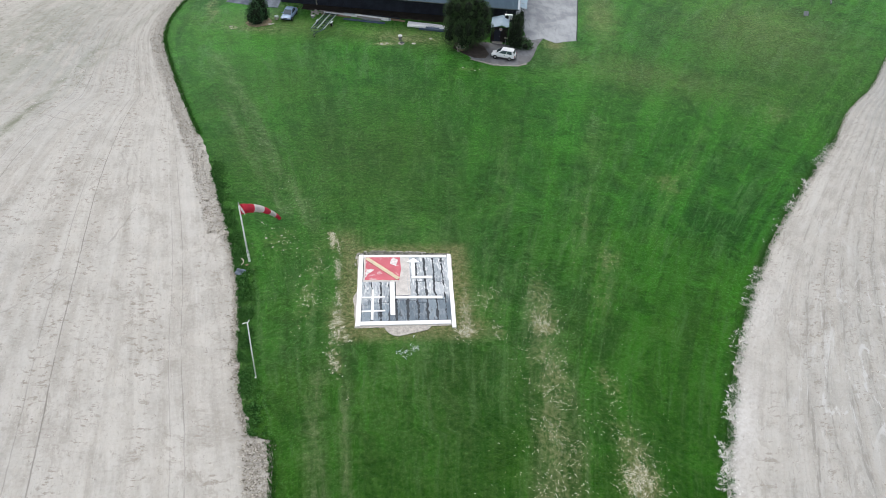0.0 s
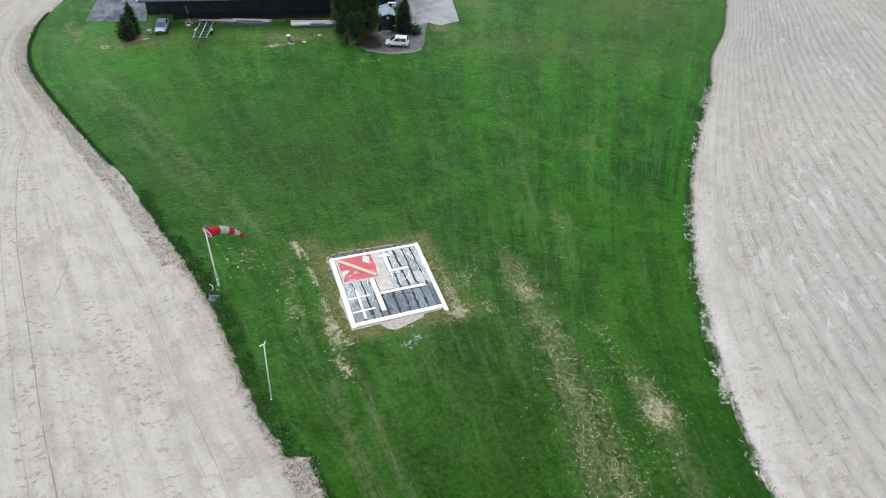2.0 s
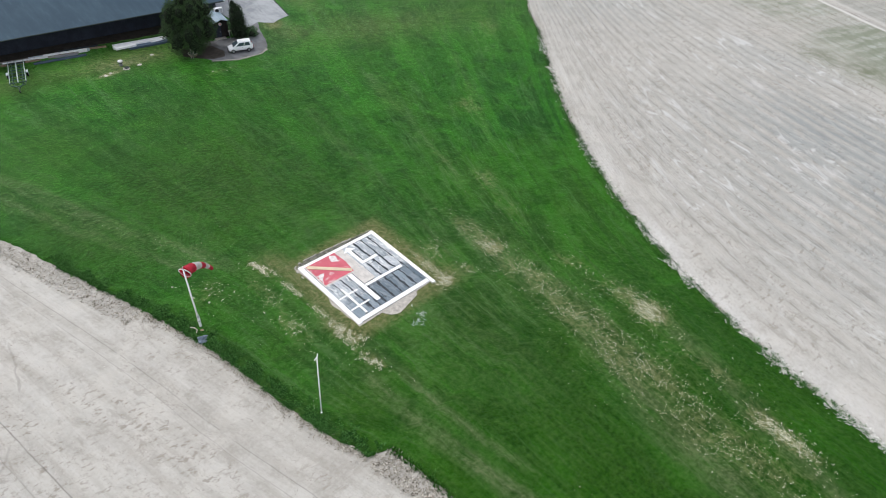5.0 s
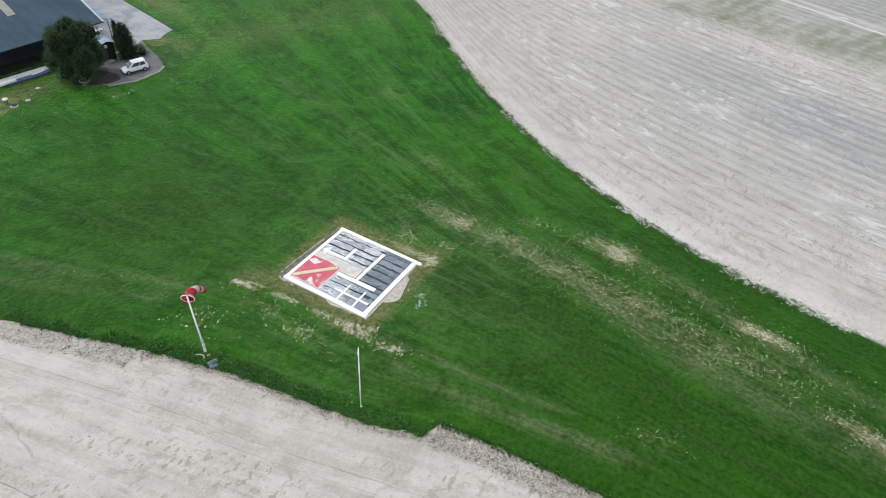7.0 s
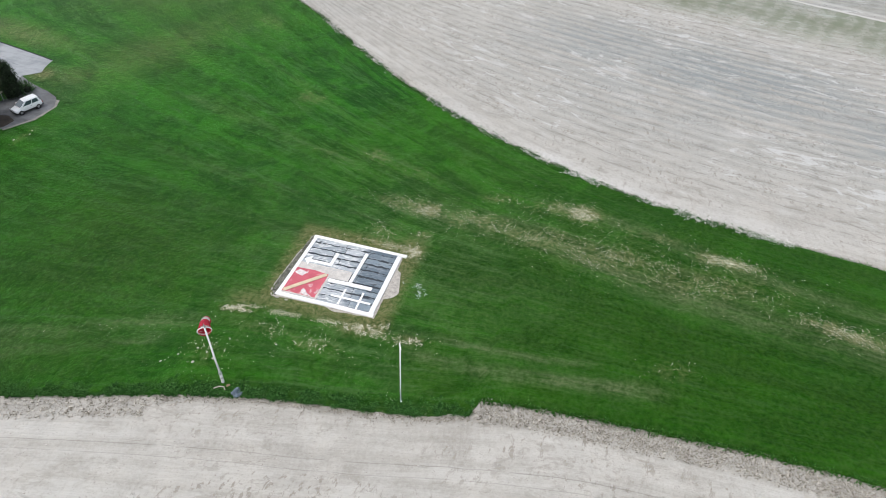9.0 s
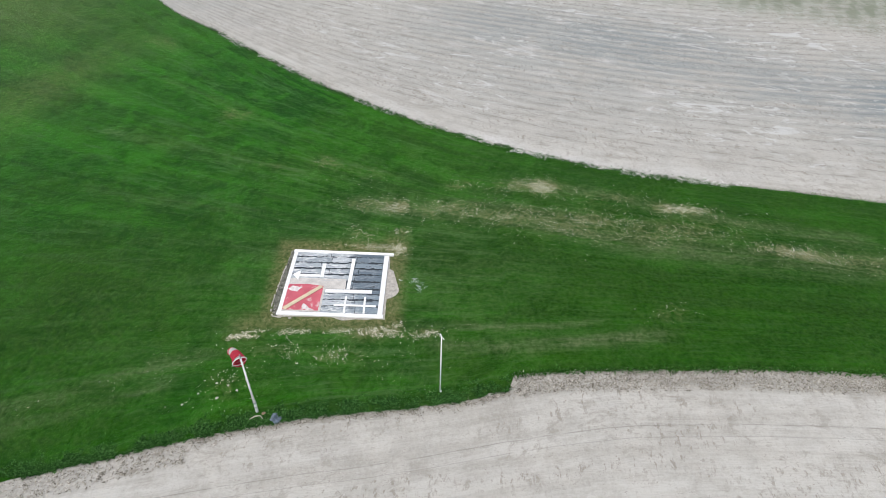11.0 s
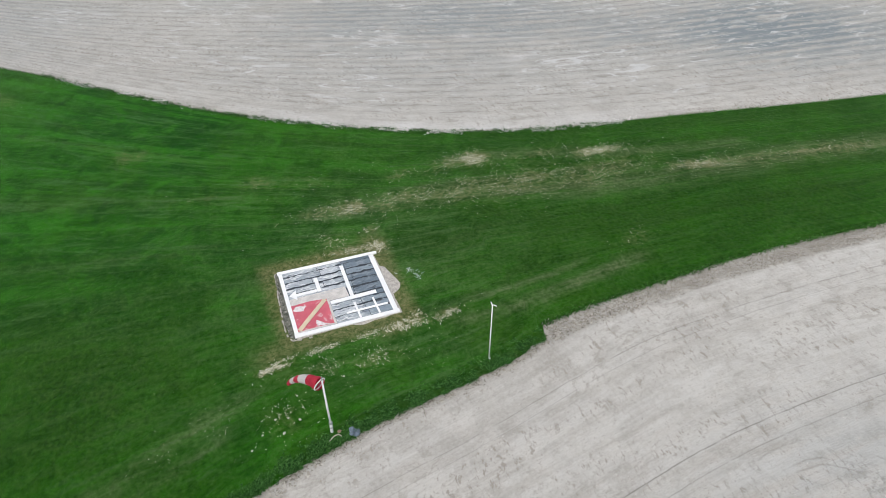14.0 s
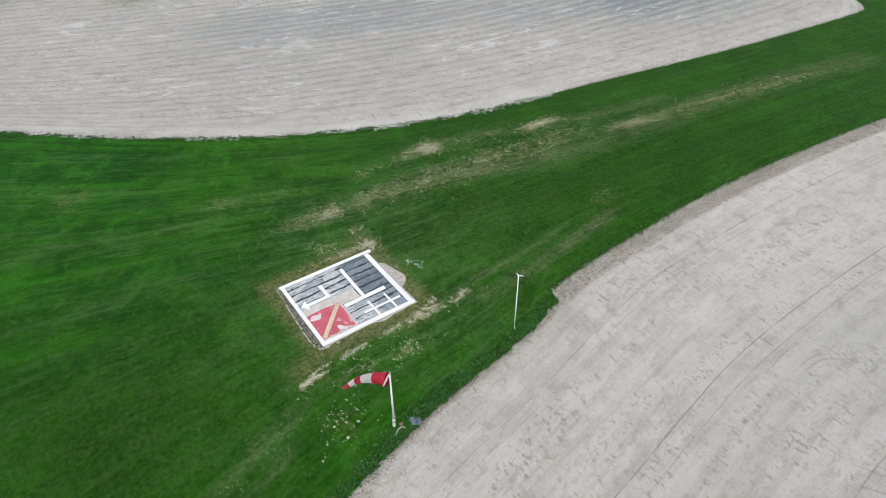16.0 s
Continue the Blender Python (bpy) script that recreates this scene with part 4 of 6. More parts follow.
# ---- windsock and pole ----
def build_windsock():
    base = Vector((-12.62, 52.5, 0.05))
    top = Vector((-0.12, 0.13, 6.55))
    root = thing("windsock", Matrix.Translation(base), "red and white striped windsock on a white pole", "windsock")
    part("pole", tube([(0, 0, 1.05), top * 0.5, top], [0.085, 0.078, 0.068], 12), POLE, root, smooth=True)
    part("pole_foot", tube([(0.03, 0, -0.1), (0.02, 0, 1.2)], [0.125, 0.115], 8), POLE, root, "thicker white foot of the pole")
    part("clamp", tube([(0, 0, 1.12), (0, 0, 1.30)], [0.15, 0.15], 8), STEEL, root)
    part("clamp", tube([(0, 0, 0.62), (0, 0, 0.72)], [0.15, 0.15], 8), STEEL, root)
    part("pivot", tube([top - Vector((0, 0, 0.1)), top + Vector((0, 0, 0.42))], [0.045, 0.035], 8), STEEL, root)
    # the sock blows east and sags towards its tail
    mouth, way = top + Vector((0.14, 0.20, -0.52)), Vector((0.84, 0.543, 0))
    cuts = (0.0, 0.27, 0.53, 0.70, 0.86, 1.0)
    bands, steps = 5, 6
    line, radii = [], []
    for k in range(bands * steps + 1):
        b = min(k // steps, bands - 1)
        s = cuts[b] + (cuts[b + 1] - cuts[b]) * (k - b * steps) / steps
        line.append(mouth + way * (4.0 * s - 0.40 * s * s) + Vector((0, 0, -0.62 * s - 1.95 * s ** 2)))
        radii.append(0.51 - 0.34 * s ** 0.8 + 0.015 * math.sin(k * 1.3))
    lean = Vector((-way.x * 0.27, -way.y * 0.27, 0.963))
    hoop = [mouth + Vector((-way.y, way.x, 0)) * 0.53 * math.cos(a) + lean * 0.53 * math.sin(a) for a in np.linspace(0, 2 * math.pi, 25)]
    part("hoop", tube(hoop, [0.045] * 25, 6), SOCK_WHITE, root, "pale rim of the sock's mouth")
    for a in (0, 2.1, 4.2):
        part("spoke", tube([mouth, hoop[int(a / (2 * math.pi) * 24)]], [0.011, 0.011], 5), STEEL, root)
    for b in range(bands):
        cut = slice(b * steps, (b + 1) * steps + 1)
        bm = tube(line[cut], radii[cut], 20, cap=False)
        for v in bm.verts:
            v.co += noise.noise_vector(v.co * 2.2) * 0.035
        bmesh.ops.solidify(bm, geom=list(bm.faces), thickness=0.012)
        part("band", bm, SOCK_RED if b % 2 == 0 else SOCK_WHITE, root, "red nylon band" if b % 2 == 0 else "white nylon band", smooth=True)


def build_marker_pole():
    root = thing("marker_pole", Matrix.Translation((-10.18, 38.06, 0.03)), "slim white pole with a small bent top", "pole")
    part("shaft", tube([(0, 0, -0.2), (0.06, -0.03, 3.3), (0.13, -0.05, 6.4)], [0.055, 0.052, 0.048], 10), POLE, root, smooth=True)
    part("top_arm", tube([(0.13, -0.05, 6.38), (0.0, -0.13, 6.47), (-0.22, -0.25, 6.50)], [0.05, 0.045, 0.04], 7), POLE, root, "short bent arm")
    part("top_arm", tube([(0.13, -0.05, 6.38), (0.22, 0.0, 6.48), (0.28, 0.04, 6.60)], [0.05, 0.045, 0.04], 7), POLE, root, "short bent arm")
    part("foot_plate", box(0.18, 0.10, 0.05, pose(-0.03, -0.08, 0.02, 0, 0, -25), 0.01), POLE, root)


build_windsock()
build_marker_pole()


def scattered_stones():
    rng = random.Random(11)
    spot = [(-10.6, 54.6, 0.16), (-10.1, 55.4, 0.13), (-9.5, 54.1, 0.12), (-9.9, 56.4, 0.15), (-11.4, 56.0, 0.17), (-8.9, 55.2, 0.1), (-8.2, 54.3, 0.1), (-11.0, 57.6, 0.12), (-12.1, 58.6, 0.12), (-7.6, 50.2, 0.12), (-7.0, 46.4, 0.12)]
    for k, (x, y, r) in enumerate(spot):
        ob = mesh_object("stone", lump(r * 0.7, k * 3.1, 0.4, 2, 0.8), STONE)
        ob.matrix_world = pose(x, y, 0.07, 0, 0, rng.uniform(0, 360))
        tagged(ob, "small pale stone lying in the grass", "stone", "stones by the windsock")
    heap = mesh_object("plastic_heap", lump(0.42, 2.0, 0.6, 3, 0.9), BLUE_TARP)
    heap.matrix_world = pose(-13.2, 50.95, 0.05, 0, 0, 20)
    tagged(heap, "crumpled faded blue plastic sheet in the weeds", "plastic sheet")
    hose = mesh_object("hose", tube([(-13.4, 52.9, 0.1), (-13.15, 52.5, 0.2), (-13.1, 52.1, 0.22), (-13.3, 51.9, 0.12)], [0.05, 0.055, 0.05, 0.04], 7), CREAM)
    tagged(hose, "pale bent hose end beside the pole foot", "hose")
    lid = mesh_object("flat_stone", lump(0.17, 7.0, 0.4, 2, 0.4), FRESH_TIMBER)
    lid.matrix_world = pose(-12.75, 51.95, 0.05)
    tagged(lid, "brown flat stone at the pole foot", "stone")


scattered_stones()


# ---- the long shed ----
EAVE_W, EAVE_E = Vector((-16.85, 113.6, 4.4)), Vector((22.0, 106.7, 4.4))
ALONG = (EAVE_E - EAVE_W).normalized()
INWARD = Vector((-ALONG.y, ALONG.x, 0))
PITCH = radians(18)
UPSLOPE = INWARD * math.cos(PITCH) + Vector((0, 0, math.sin(PITCH)))
RIDGE = 17.0


def on_roof(a, s, lift=0.0):
    """A place on the south roof: a metres from its east end, s up the slope."""
    return EAVE_E + ALONG * a + UPSLOPE * s + ALONG.cross(UPSLOPE) * lift


def prism(corners, drop):
    """A plate through four places, with its thickness downwards."""
    bm = bmesh.new()
    top, low = [bm.verts.new(c) for c in corners], [bm.verts.new(Vector(c) - Vector((0, 0, drop))) for c in corners]
    bm.faces.new(top)
    bm.faces.new(low[::-1])
    for k in range(4):
        bm.faces.new((low[k], low[(k + 1) % 4], top[(k + 1) % 4], top[k]))
    bmesh.ops.recalc_face_normals(bm, faces=list(bm.faces))
    return bm


def build_shed():
    width = (EAVE_E - EAVE_W).length
    root = thing("shed", Matrix(), "long low shed with a blue-grey sheet roof and dark walls", "building")
    part("roof", prism([on_roof(-width, 0), on_roof(0, 0), on_roof(0, RIDGE), on_roof(-width, RIDGE)], 0.14), ROOF, root, "blue-grey corrugated sheet roof")
    back = EAVE_E + INWARD * (2 * RIDGE * math.cos(PITCH))
    ridge_w, ridge_e = on_roof(-width, RIDGE), on_roof(0, RIDGE)
    part("roof_back", prism([ridge_w, ridge_e, back, back - ALONG * width], 0.14), ROOF, root, "north slope of the roof")
    for a in (-9.5, -13.6, -17.7):
        part("skylight", prism([on_roof(a - 0.55, 6.1, 0.05), on_roof(a + 0.55, 6.1, 0.05), on_roof(a + 0.55, 13.5, 0.05), on_roof(a - 0.55, 13.5, 0.05)], 0.04), SKYLIGHT, root, "pale translucent skylight strip")
    for a in (-width, 0.0):
        part("verge", prism([on_roof(a - 0.14, -0.05, 0.06), on_roof(a + 0.14, -0.05, 0.06), on_roof(a + 0.14, RIDGE, 0.06), on_roof(a - 0.14, RIDGE, 0.06)], 0.24), TRIM, root, "pale verge board")
    part("gutter", tube([EAVE_W + Vector((0, 0, -0.08)) - INWARD * 0.08, EAVE_E + Vector((0, 0, -0.08)) - INWARD * 0.08], [0.08, 0.08], 8), DARK_STEEL, root)
    # south wall, set back under the eave
    setback, floor = 4.3, 0.3
    a0, a1 = EAVE_W + INWARD * setback + ALONG * 0.4, EAVE_E + INWARD * setback - ALONG * 0.4

    def wall(name, p, q, z1, thick, material, label=""):
        d = (q - p).normalized()
        n = Vector((-d.y, d.x, 0)) * thick
        return part(name, slab([(p.x, p.y), (q.x, q.y), (q.x + n.x, q.y + n.y), (p.x + n.x, p.y + n.y)], floor, z1), material, root, label)

    south = wall("south_wall", a0, a1, 5.55, 0.25, DARK_WALL, "black-stained board wall")
    for k in range(38):
        p = a0 + ALONG * (0.5 + k) - INWARD * 0.02
        part("cladding_board", box(0.94, 0.03, 4.9, Matrix.Translation((p.x, p.y, floor)) @ Matrix.Rotation(math.atan2(ALONG.y, ALONG.x), 4, "Z")), DARK_WALL, south)
    depth = 2 * RIDGE * math.cos(PITCH) - 2.0
    for end, p in (("east_wall", EAVE_E - ALONG * 0.45), ("west_wall", EAVE_W + ALONG * 0.2)):
        s0 = setback if end == "west_wall" else setback - 0.1
        q0, q1 = p + INWARD * s0, p + INWARD * depth
        bm = bmesh.new()
        mid = p + INWARD * RIDGE * math.cos(PITCH)
        hz = lambda s: 4.4 + min(s, 2 * RIDGE * math.cos(PITCH) - s) * math.tan(PITCH) - 0.2
        prof = [(q0, floor), (q1, floor), (q1, hz(depth)), (mid, hz(RIDGE * math.cos(PITCH))), (q0, hz(s0))]
        one, two = [bm.verts.new((v.x, v.y, z)) for v, z in prof], [bm.verts.new((v.x + ALONG.x * 0.25, v.y + ALONG.y * 0.25, z)) for v, z in prof]
        bm.faces.new(one)
        bm.faces.new(two[::-1])
        for k in range(5):
            bm.faces.new((one[k], two[k], two[(k + 1) % 5], one[(k + 1) % 5]))
        bmesh.ops.recalc_face_normals(bm, faces=list(bm.faces))
        part(end, bm, DARK_WALL, root)
    n0 = EAVE_W + INWARD * depth + ALONG * 0.2
    wall("north_wall", n0, n0 + ALONG * (width - 0.4), 4.6, 0.25, DARK_WALL)
    # rafters carrying the wide eave
    for k in range(14):
        a = -width + 0.6 + k * (width - 1.2) / 13
        part("rafter", prism([on_roof(a - 0.07, 0.15, -0.15), on_roof(a + 0.07, 0.15, -0.15), on_roof(a + 0.07, 4.6, -0.15), on_roof(a - 0.07, 4.6, -0.15)], 0.2), BROWN_WALL, root)
    # bent wire frame and gutter end at the east verge
    c = on_roof(0.3, 0.4)
    part("downpipe", tube([c, c + Vector((0.6, 0.1, -0.3)), c + Vector((0.7, 0.2, -3.6))], [0.05] * 3, 6), DARK_STEEL, root)
    for s in (0.6, 1.7, 2.8):
        c = on_roof(0.2, s)
        part("bracket", tube([c, c + ALONG * 0.9 + Vector((0, 0, -0.15)), c + ALONG * 1.0 + Vector((0, 0, -0.7))], [0.03] * 3, 5), STEEL, root)
    part("glazed_canopy", prism([on_roof(0.2, 0.5, -0.05), on_roof(1.3, 0.6, -0.25), on_roof(1.3, 3.4, -0.25), on_roof(0.2, 3.4, -0.05)], 0.03), PORCH_ROOF, root, "small pale side canopy")


def build_air_unit():
    root = thing("air_conditioner", pose(20.4, 105.95, 3.15, 0, 0, -10.5), "white air-conditioner unit hung below the eave", "air conditioner")
    part("casing", box(1.25, 0.5, 0.75, None, 0.04), SHEET_WHITE, root)
    part("fan_grille", tube([(-0.25, -0.26, 0.38), (-0.25, -0.31, 0.38)], [0.29, 0.27], 18), BLACK_PLASTIC, root, "round dark fan grille")
    for k in range(5):
        part("vent_slat", box(0.34, 0.02, 0.03, pose(0.35, -0.262, 0.16 + 0.1 * k)), PLASTIC_GREY, root)
    for x in (-0.45, 0.45):
        part("bracket", tube([(x, 0.1, 0.72), (x, 0.1, 1.22)], [0.025, 0.025], 6), STEEL, root)


def build_porch():
    root = thing("porch", pose(18.9, 103.6, YARD, 0, 0, -10.5), "small dark timber porch with a pale sheet roof", "porch")
    part("roof_slope", prism([(-1.5, -1.1, 2.45), (0.2, -1.1, 2.95), (0.2, 3.1, 2.95), (-1.5, 3.1, 2.45)], 0.07), PORCH_ROOF, root, "pale blue-grey sheet slope")
    part("roof_slope", prism([(0.2, -1.1, 2.95), (1.25, -1.1, 2.6), (1.25, 3.1, 2.6), (0.2, 3.1, 2.95)], 0.07), PORCH_ROOF, root)
    part("side_wall", box(0.1, 3.8, 2.5, pose(-1.35, 1.1, -0.1)), BROWN_WALL, root)
    part("side_wall", box(0.1, 3.8, 2.6, pose(1.1, 1.1, -0.1)), BROWN_WALL, root)
    part("front_wall", box(2.35, 0.1, 2.5, pose(-0.12, -0.6, -0.1)), BROWN_WALL, root)
    door = part("door", box(0.95, 0.06, 2.02, pose(-0.4, -0.69, 0), 0.01), DARK_WALL, root, "dark plank door")
    part("door_handle", tube([(-0.05, -0.74, 1.0), (-0.05, -0.78, 1.0), (-0.17, -0.78, 1.0)], [0.02] * 3, 6), STEEL, door)
    part("round_sign", tube([(0.05, -0.66, 2.12), (0.05, -0.73, 2.12)], [0.24, 0.23], 20), WHITE, root, "round white sign")
    part("round_sign_mark", tube([(0.05, -0.73, 2.12), (0.05, -0.745, 2.12)], [0.10, 0.10], 14), SOCK_RED, root, "small reddish mark")
    part("step", box(1.6, 0.7, 0.16, pose(-0.3, -1.05, 0.04), 0.02), RUBBLE, root)
    post = thing("sign_post", pose(19.5, 101.75, YARD), "short grey post with a small board", "post")
    part("shaft", tube([(0, 0, 0), (0, 0, 1.35)], [0.05, 0.045], 8), STEEL, post)
    part("board", box(0.55, 0.05, 0.22, pose(0.05, -0.05, 1.2), 0.01), CREAM, post)


build_shed()
build_air_unit()
build_porch()


# ---- trees and shrubs ----
def plume_crown(name, root, plumes, material, per, size, seed, label=""):
    """A crown of many small sprays, gathered in plumes: x, y, z, radius, height."""
    rng = np.random.default_rng(seed)
    verts, faces = [], []
    for px, py, pz, r, h in plumes:
        n = int(per * r * h)
        d = rng.normal(size=(n, 3))
        d /= np.linalg.norm(d, axis=1)[:, None]
        taper = 1 - 0.45 * np.clip(d[:, 2], 0, 1)
        shell = 0.62 + 0.42 * rng.random(n) ** 0.6
        c = np.stack([px + d[:, 0] * r * taper * shell, py + d[:, 1] * r * taper * shell, pz + d[:, 2] * h * shell], 1)
        out = d * [1, 1, 0.6] + [0, 0, 0.45] + rng.normal(scale=0.35, size=(n, 3))
        out /= np.linalg.norm(out, axis=1)[:, None]
        side = np.cross(out, rng.normal(size=(n, 3)))
        side /= np.linalg.norm(side, axis=1)[:, None]
        s = size * (0.6 + 0.8 * rng.random(n))[:, None]
        nrm = np.cross(out, side)
        quad = np.stack([c - side * s * 0.27, c + out * s * 0.4 - nrm * s * 0.10, c + side * s * 0.27, c + out * s * 1.6], 1)
        start = len(verts)
        verts += quad.reshape(-1, 3).tolist()
        for k in range(n):
            i = start + 4 * k
            faces += [(i, i + 1, i + 3), (i + 1, i + 2, i + 3)]
    ob = raw_mesh(name, verts, faces, material)
    ob.parent = root
    return tagged(ob, label)


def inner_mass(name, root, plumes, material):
    """The dense twigs inside a crown, their shade put into a near-black colour."""
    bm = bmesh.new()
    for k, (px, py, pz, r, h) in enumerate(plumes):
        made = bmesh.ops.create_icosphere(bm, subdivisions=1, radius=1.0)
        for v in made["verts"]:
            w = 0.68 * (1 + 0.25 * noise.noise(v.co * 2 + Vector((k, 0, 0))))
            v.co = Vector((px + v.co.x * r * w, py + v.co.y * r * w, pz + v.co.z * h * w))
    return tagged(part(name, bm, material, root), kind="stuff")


# near-black stands in for the shade deep among the twigs
TWIG_SHADE = plain("shaded_twigs", (0.012, 0.020, 0.010), 0.95, 0, 0.4, 3.0)


def build_conifer(x, y, height, radius, seed, label, leaf, count=72, skirt=0.20, squash=1.0, per=430, size=0.150):
    rng = random.Random(seed)
    root = thing("conifer", pose(x, y, YARD), label, "tree")
    part("trunk", tube([(0, 0, -0.2), (0.05, 0, height * 0.45), (0, 0.05, height * 0.9)], [0.26, 0.17, 0.05], 9), BARK, root)
    plumes = []
    for k in range(count):
        s = (k + 0.5) / count
        z = height * (skirt + (0.93 - skirt) * s)
        reach = radius * (math.sin(min(1.0, (1 - s) * 1.18 + 0.08) * math.pi * 0.62) ** 0.8) * squash
        a = k * 2.399 + rng.uniform(-0.3, 0.3)
        d = reach * rng.uniform(0.35, 0.85)
        r = max(0.35, reach * rng.uniform(0.22, 0.38))
        plumes.append((d * math.cos(a), d * math.sin(a), z, r, r * rng.uniform(1.1, 1.7)))
        if k % 3 == 0:
            part("limb", tube([(0, 0, z - 0.5), (d * math.cos(a) * 0.9, d * math.sin(a) * 0.9, z)], [0.06, 0.02], 5), BARK, root)
    plumes.append((0, 0, height * 0.95, radius * 0.16, height * 0.06))
    inner_mass("inner_mass", root, plumes, TWIG_SHADE)
    plume_crown("crown", root, plumes, leaf, per, size, seed, "dense dark green needle sprays")
    return root


def build_column(name, x, y, height, radius, seed, label, leaf, per=160, size=0.2, power=0.62, swell=6.0):
    rng = random.Random(seed)
    root = thing(name, pose(x, y, YARD), label, "tree")
    part("trunk", tube([(0, 0, -0.2), (0, 0, height * 0.8)], [0.14, 0.04], 8), BARK, root)
    plumes = []
    n = 20
    for k in range(n):
        s = (k + 0.4) / n
        reach = radius * (1 - s) ** power * ((0.75 if swell > 4 else 0.62) + (0.25 if swell > 4 else 0.38) * min(1, s * swell))
        a = k * 2.399
        d = reach * rng.uniform(0.25, 0.5)
        r = max(0.22, reach * rng.uniform(0.55, 0.72))
        plumes.append((d * math.cos(a), d * math.sin(a), 0.35 + (height - 0.8) * s, r, max(0.5, r * 1.4)))
    plumes.append((0, 0, height - 0.45, 0.2, 0.45))
    inner_mass("inner_mass", root, plumes, TWIG_SHADE)
    plume_crown("crown", root, plumes, leaf, per, size, seed)
    return root


def build_bush(x, y, r, h, seed):
    rng = random.Random(seed)
    root = thing("bush", pose(x, y, YARD), "low leafy green bush at the cypress foot", "bush")
    plumes = [(r * 0.55 * math.cos(k * 2.4), r * 0.55 * math.sin(k * 2.4), h * rng.uniform(0.35, 0.6), r * 0.5, h * 0.45) for k in range(7)]
    for k in range(3):
        part("stem", tube([(0, 0, -0.1), (0.25 * math.cos(k * 2.1), 0.25 * math.sin(k * 2.1), h * 0.6)], [0.04, 0.02], 5), BARK, root)
    inner_mass("inner_mass", root, plumes, TWIG_SHADE)
    plume_crown("crown", root, plumes, LEAF_BUSH, 170, 0.24, seed)


build_conifer(13.4, 101.5, 8.5, 3.7, 3, "broad dark green conifer with upswept plumes beside the shed", LEAF_DARK)
build_column("cypress", 20.85, 101.3, 5.2, 1.7, 5, "dark columnar cypress beside the parking bay", LEAF_CYPRESS, 420, 0.13, 0.26, 2.2)
build_column("cypress", 22.1, 104.6, 4.6, 0.85, 6, "slim dark cypress at the shed corner", LEAF_CYPRESS, 420, 0.13, 0.3, 2.2)
build_bush(22.3, 101.2, 1.4, 1.3, 8)
build_column("thuja", -18.9, 108.8, 3.8, 1.75, 9, "bushy dark green thuja in a mulch ring", LEAF_THUJA, power=0.42)
build_column("thuja", -18.1, 110.4, 5.1, 1.5, 10, "tall dark green thuja beside the asphalt", LEAF_THUJA, power=0.42)
ring_bed = mesh_object("mulch_bed", slab(ragged([(-20.6, 108.6), (-19.9, 107.6), (-18.7, 107.2), (-17.6, 107.7), (-16.7, 108.2), (-16.5, 109.6), (-17.5, 111.4), (-19.6, 110.6)], 0.3, 0.12), YARD - 0.1, YARD + 0.12), MULCH)
tagged(ring_bed, "brown dry mulch bed under the thujas", "mulch bed")


# ---- cars ----
def loft(sections, bm=None):
    """A skin over cross-sections, each a list of places; the ends are closed."""
    bm = bm or bmesh.new()
    rings = [[bm.verts.new(p) for p in ring] for ring in sections]
    for a, b in zip(rings, rings[1:]):
        for k in range(len(a)):
            j = (k + 1) % len(a)
            bm.faces.new((a[k], a[j], b[j], b[k]))
    bm.faces.new(rings[0])
    bm.faces.new(rings[-1][::-1])
    bmesh.ops.recalc_face_normals(bm, faces=list(bm.faces))
    return bm


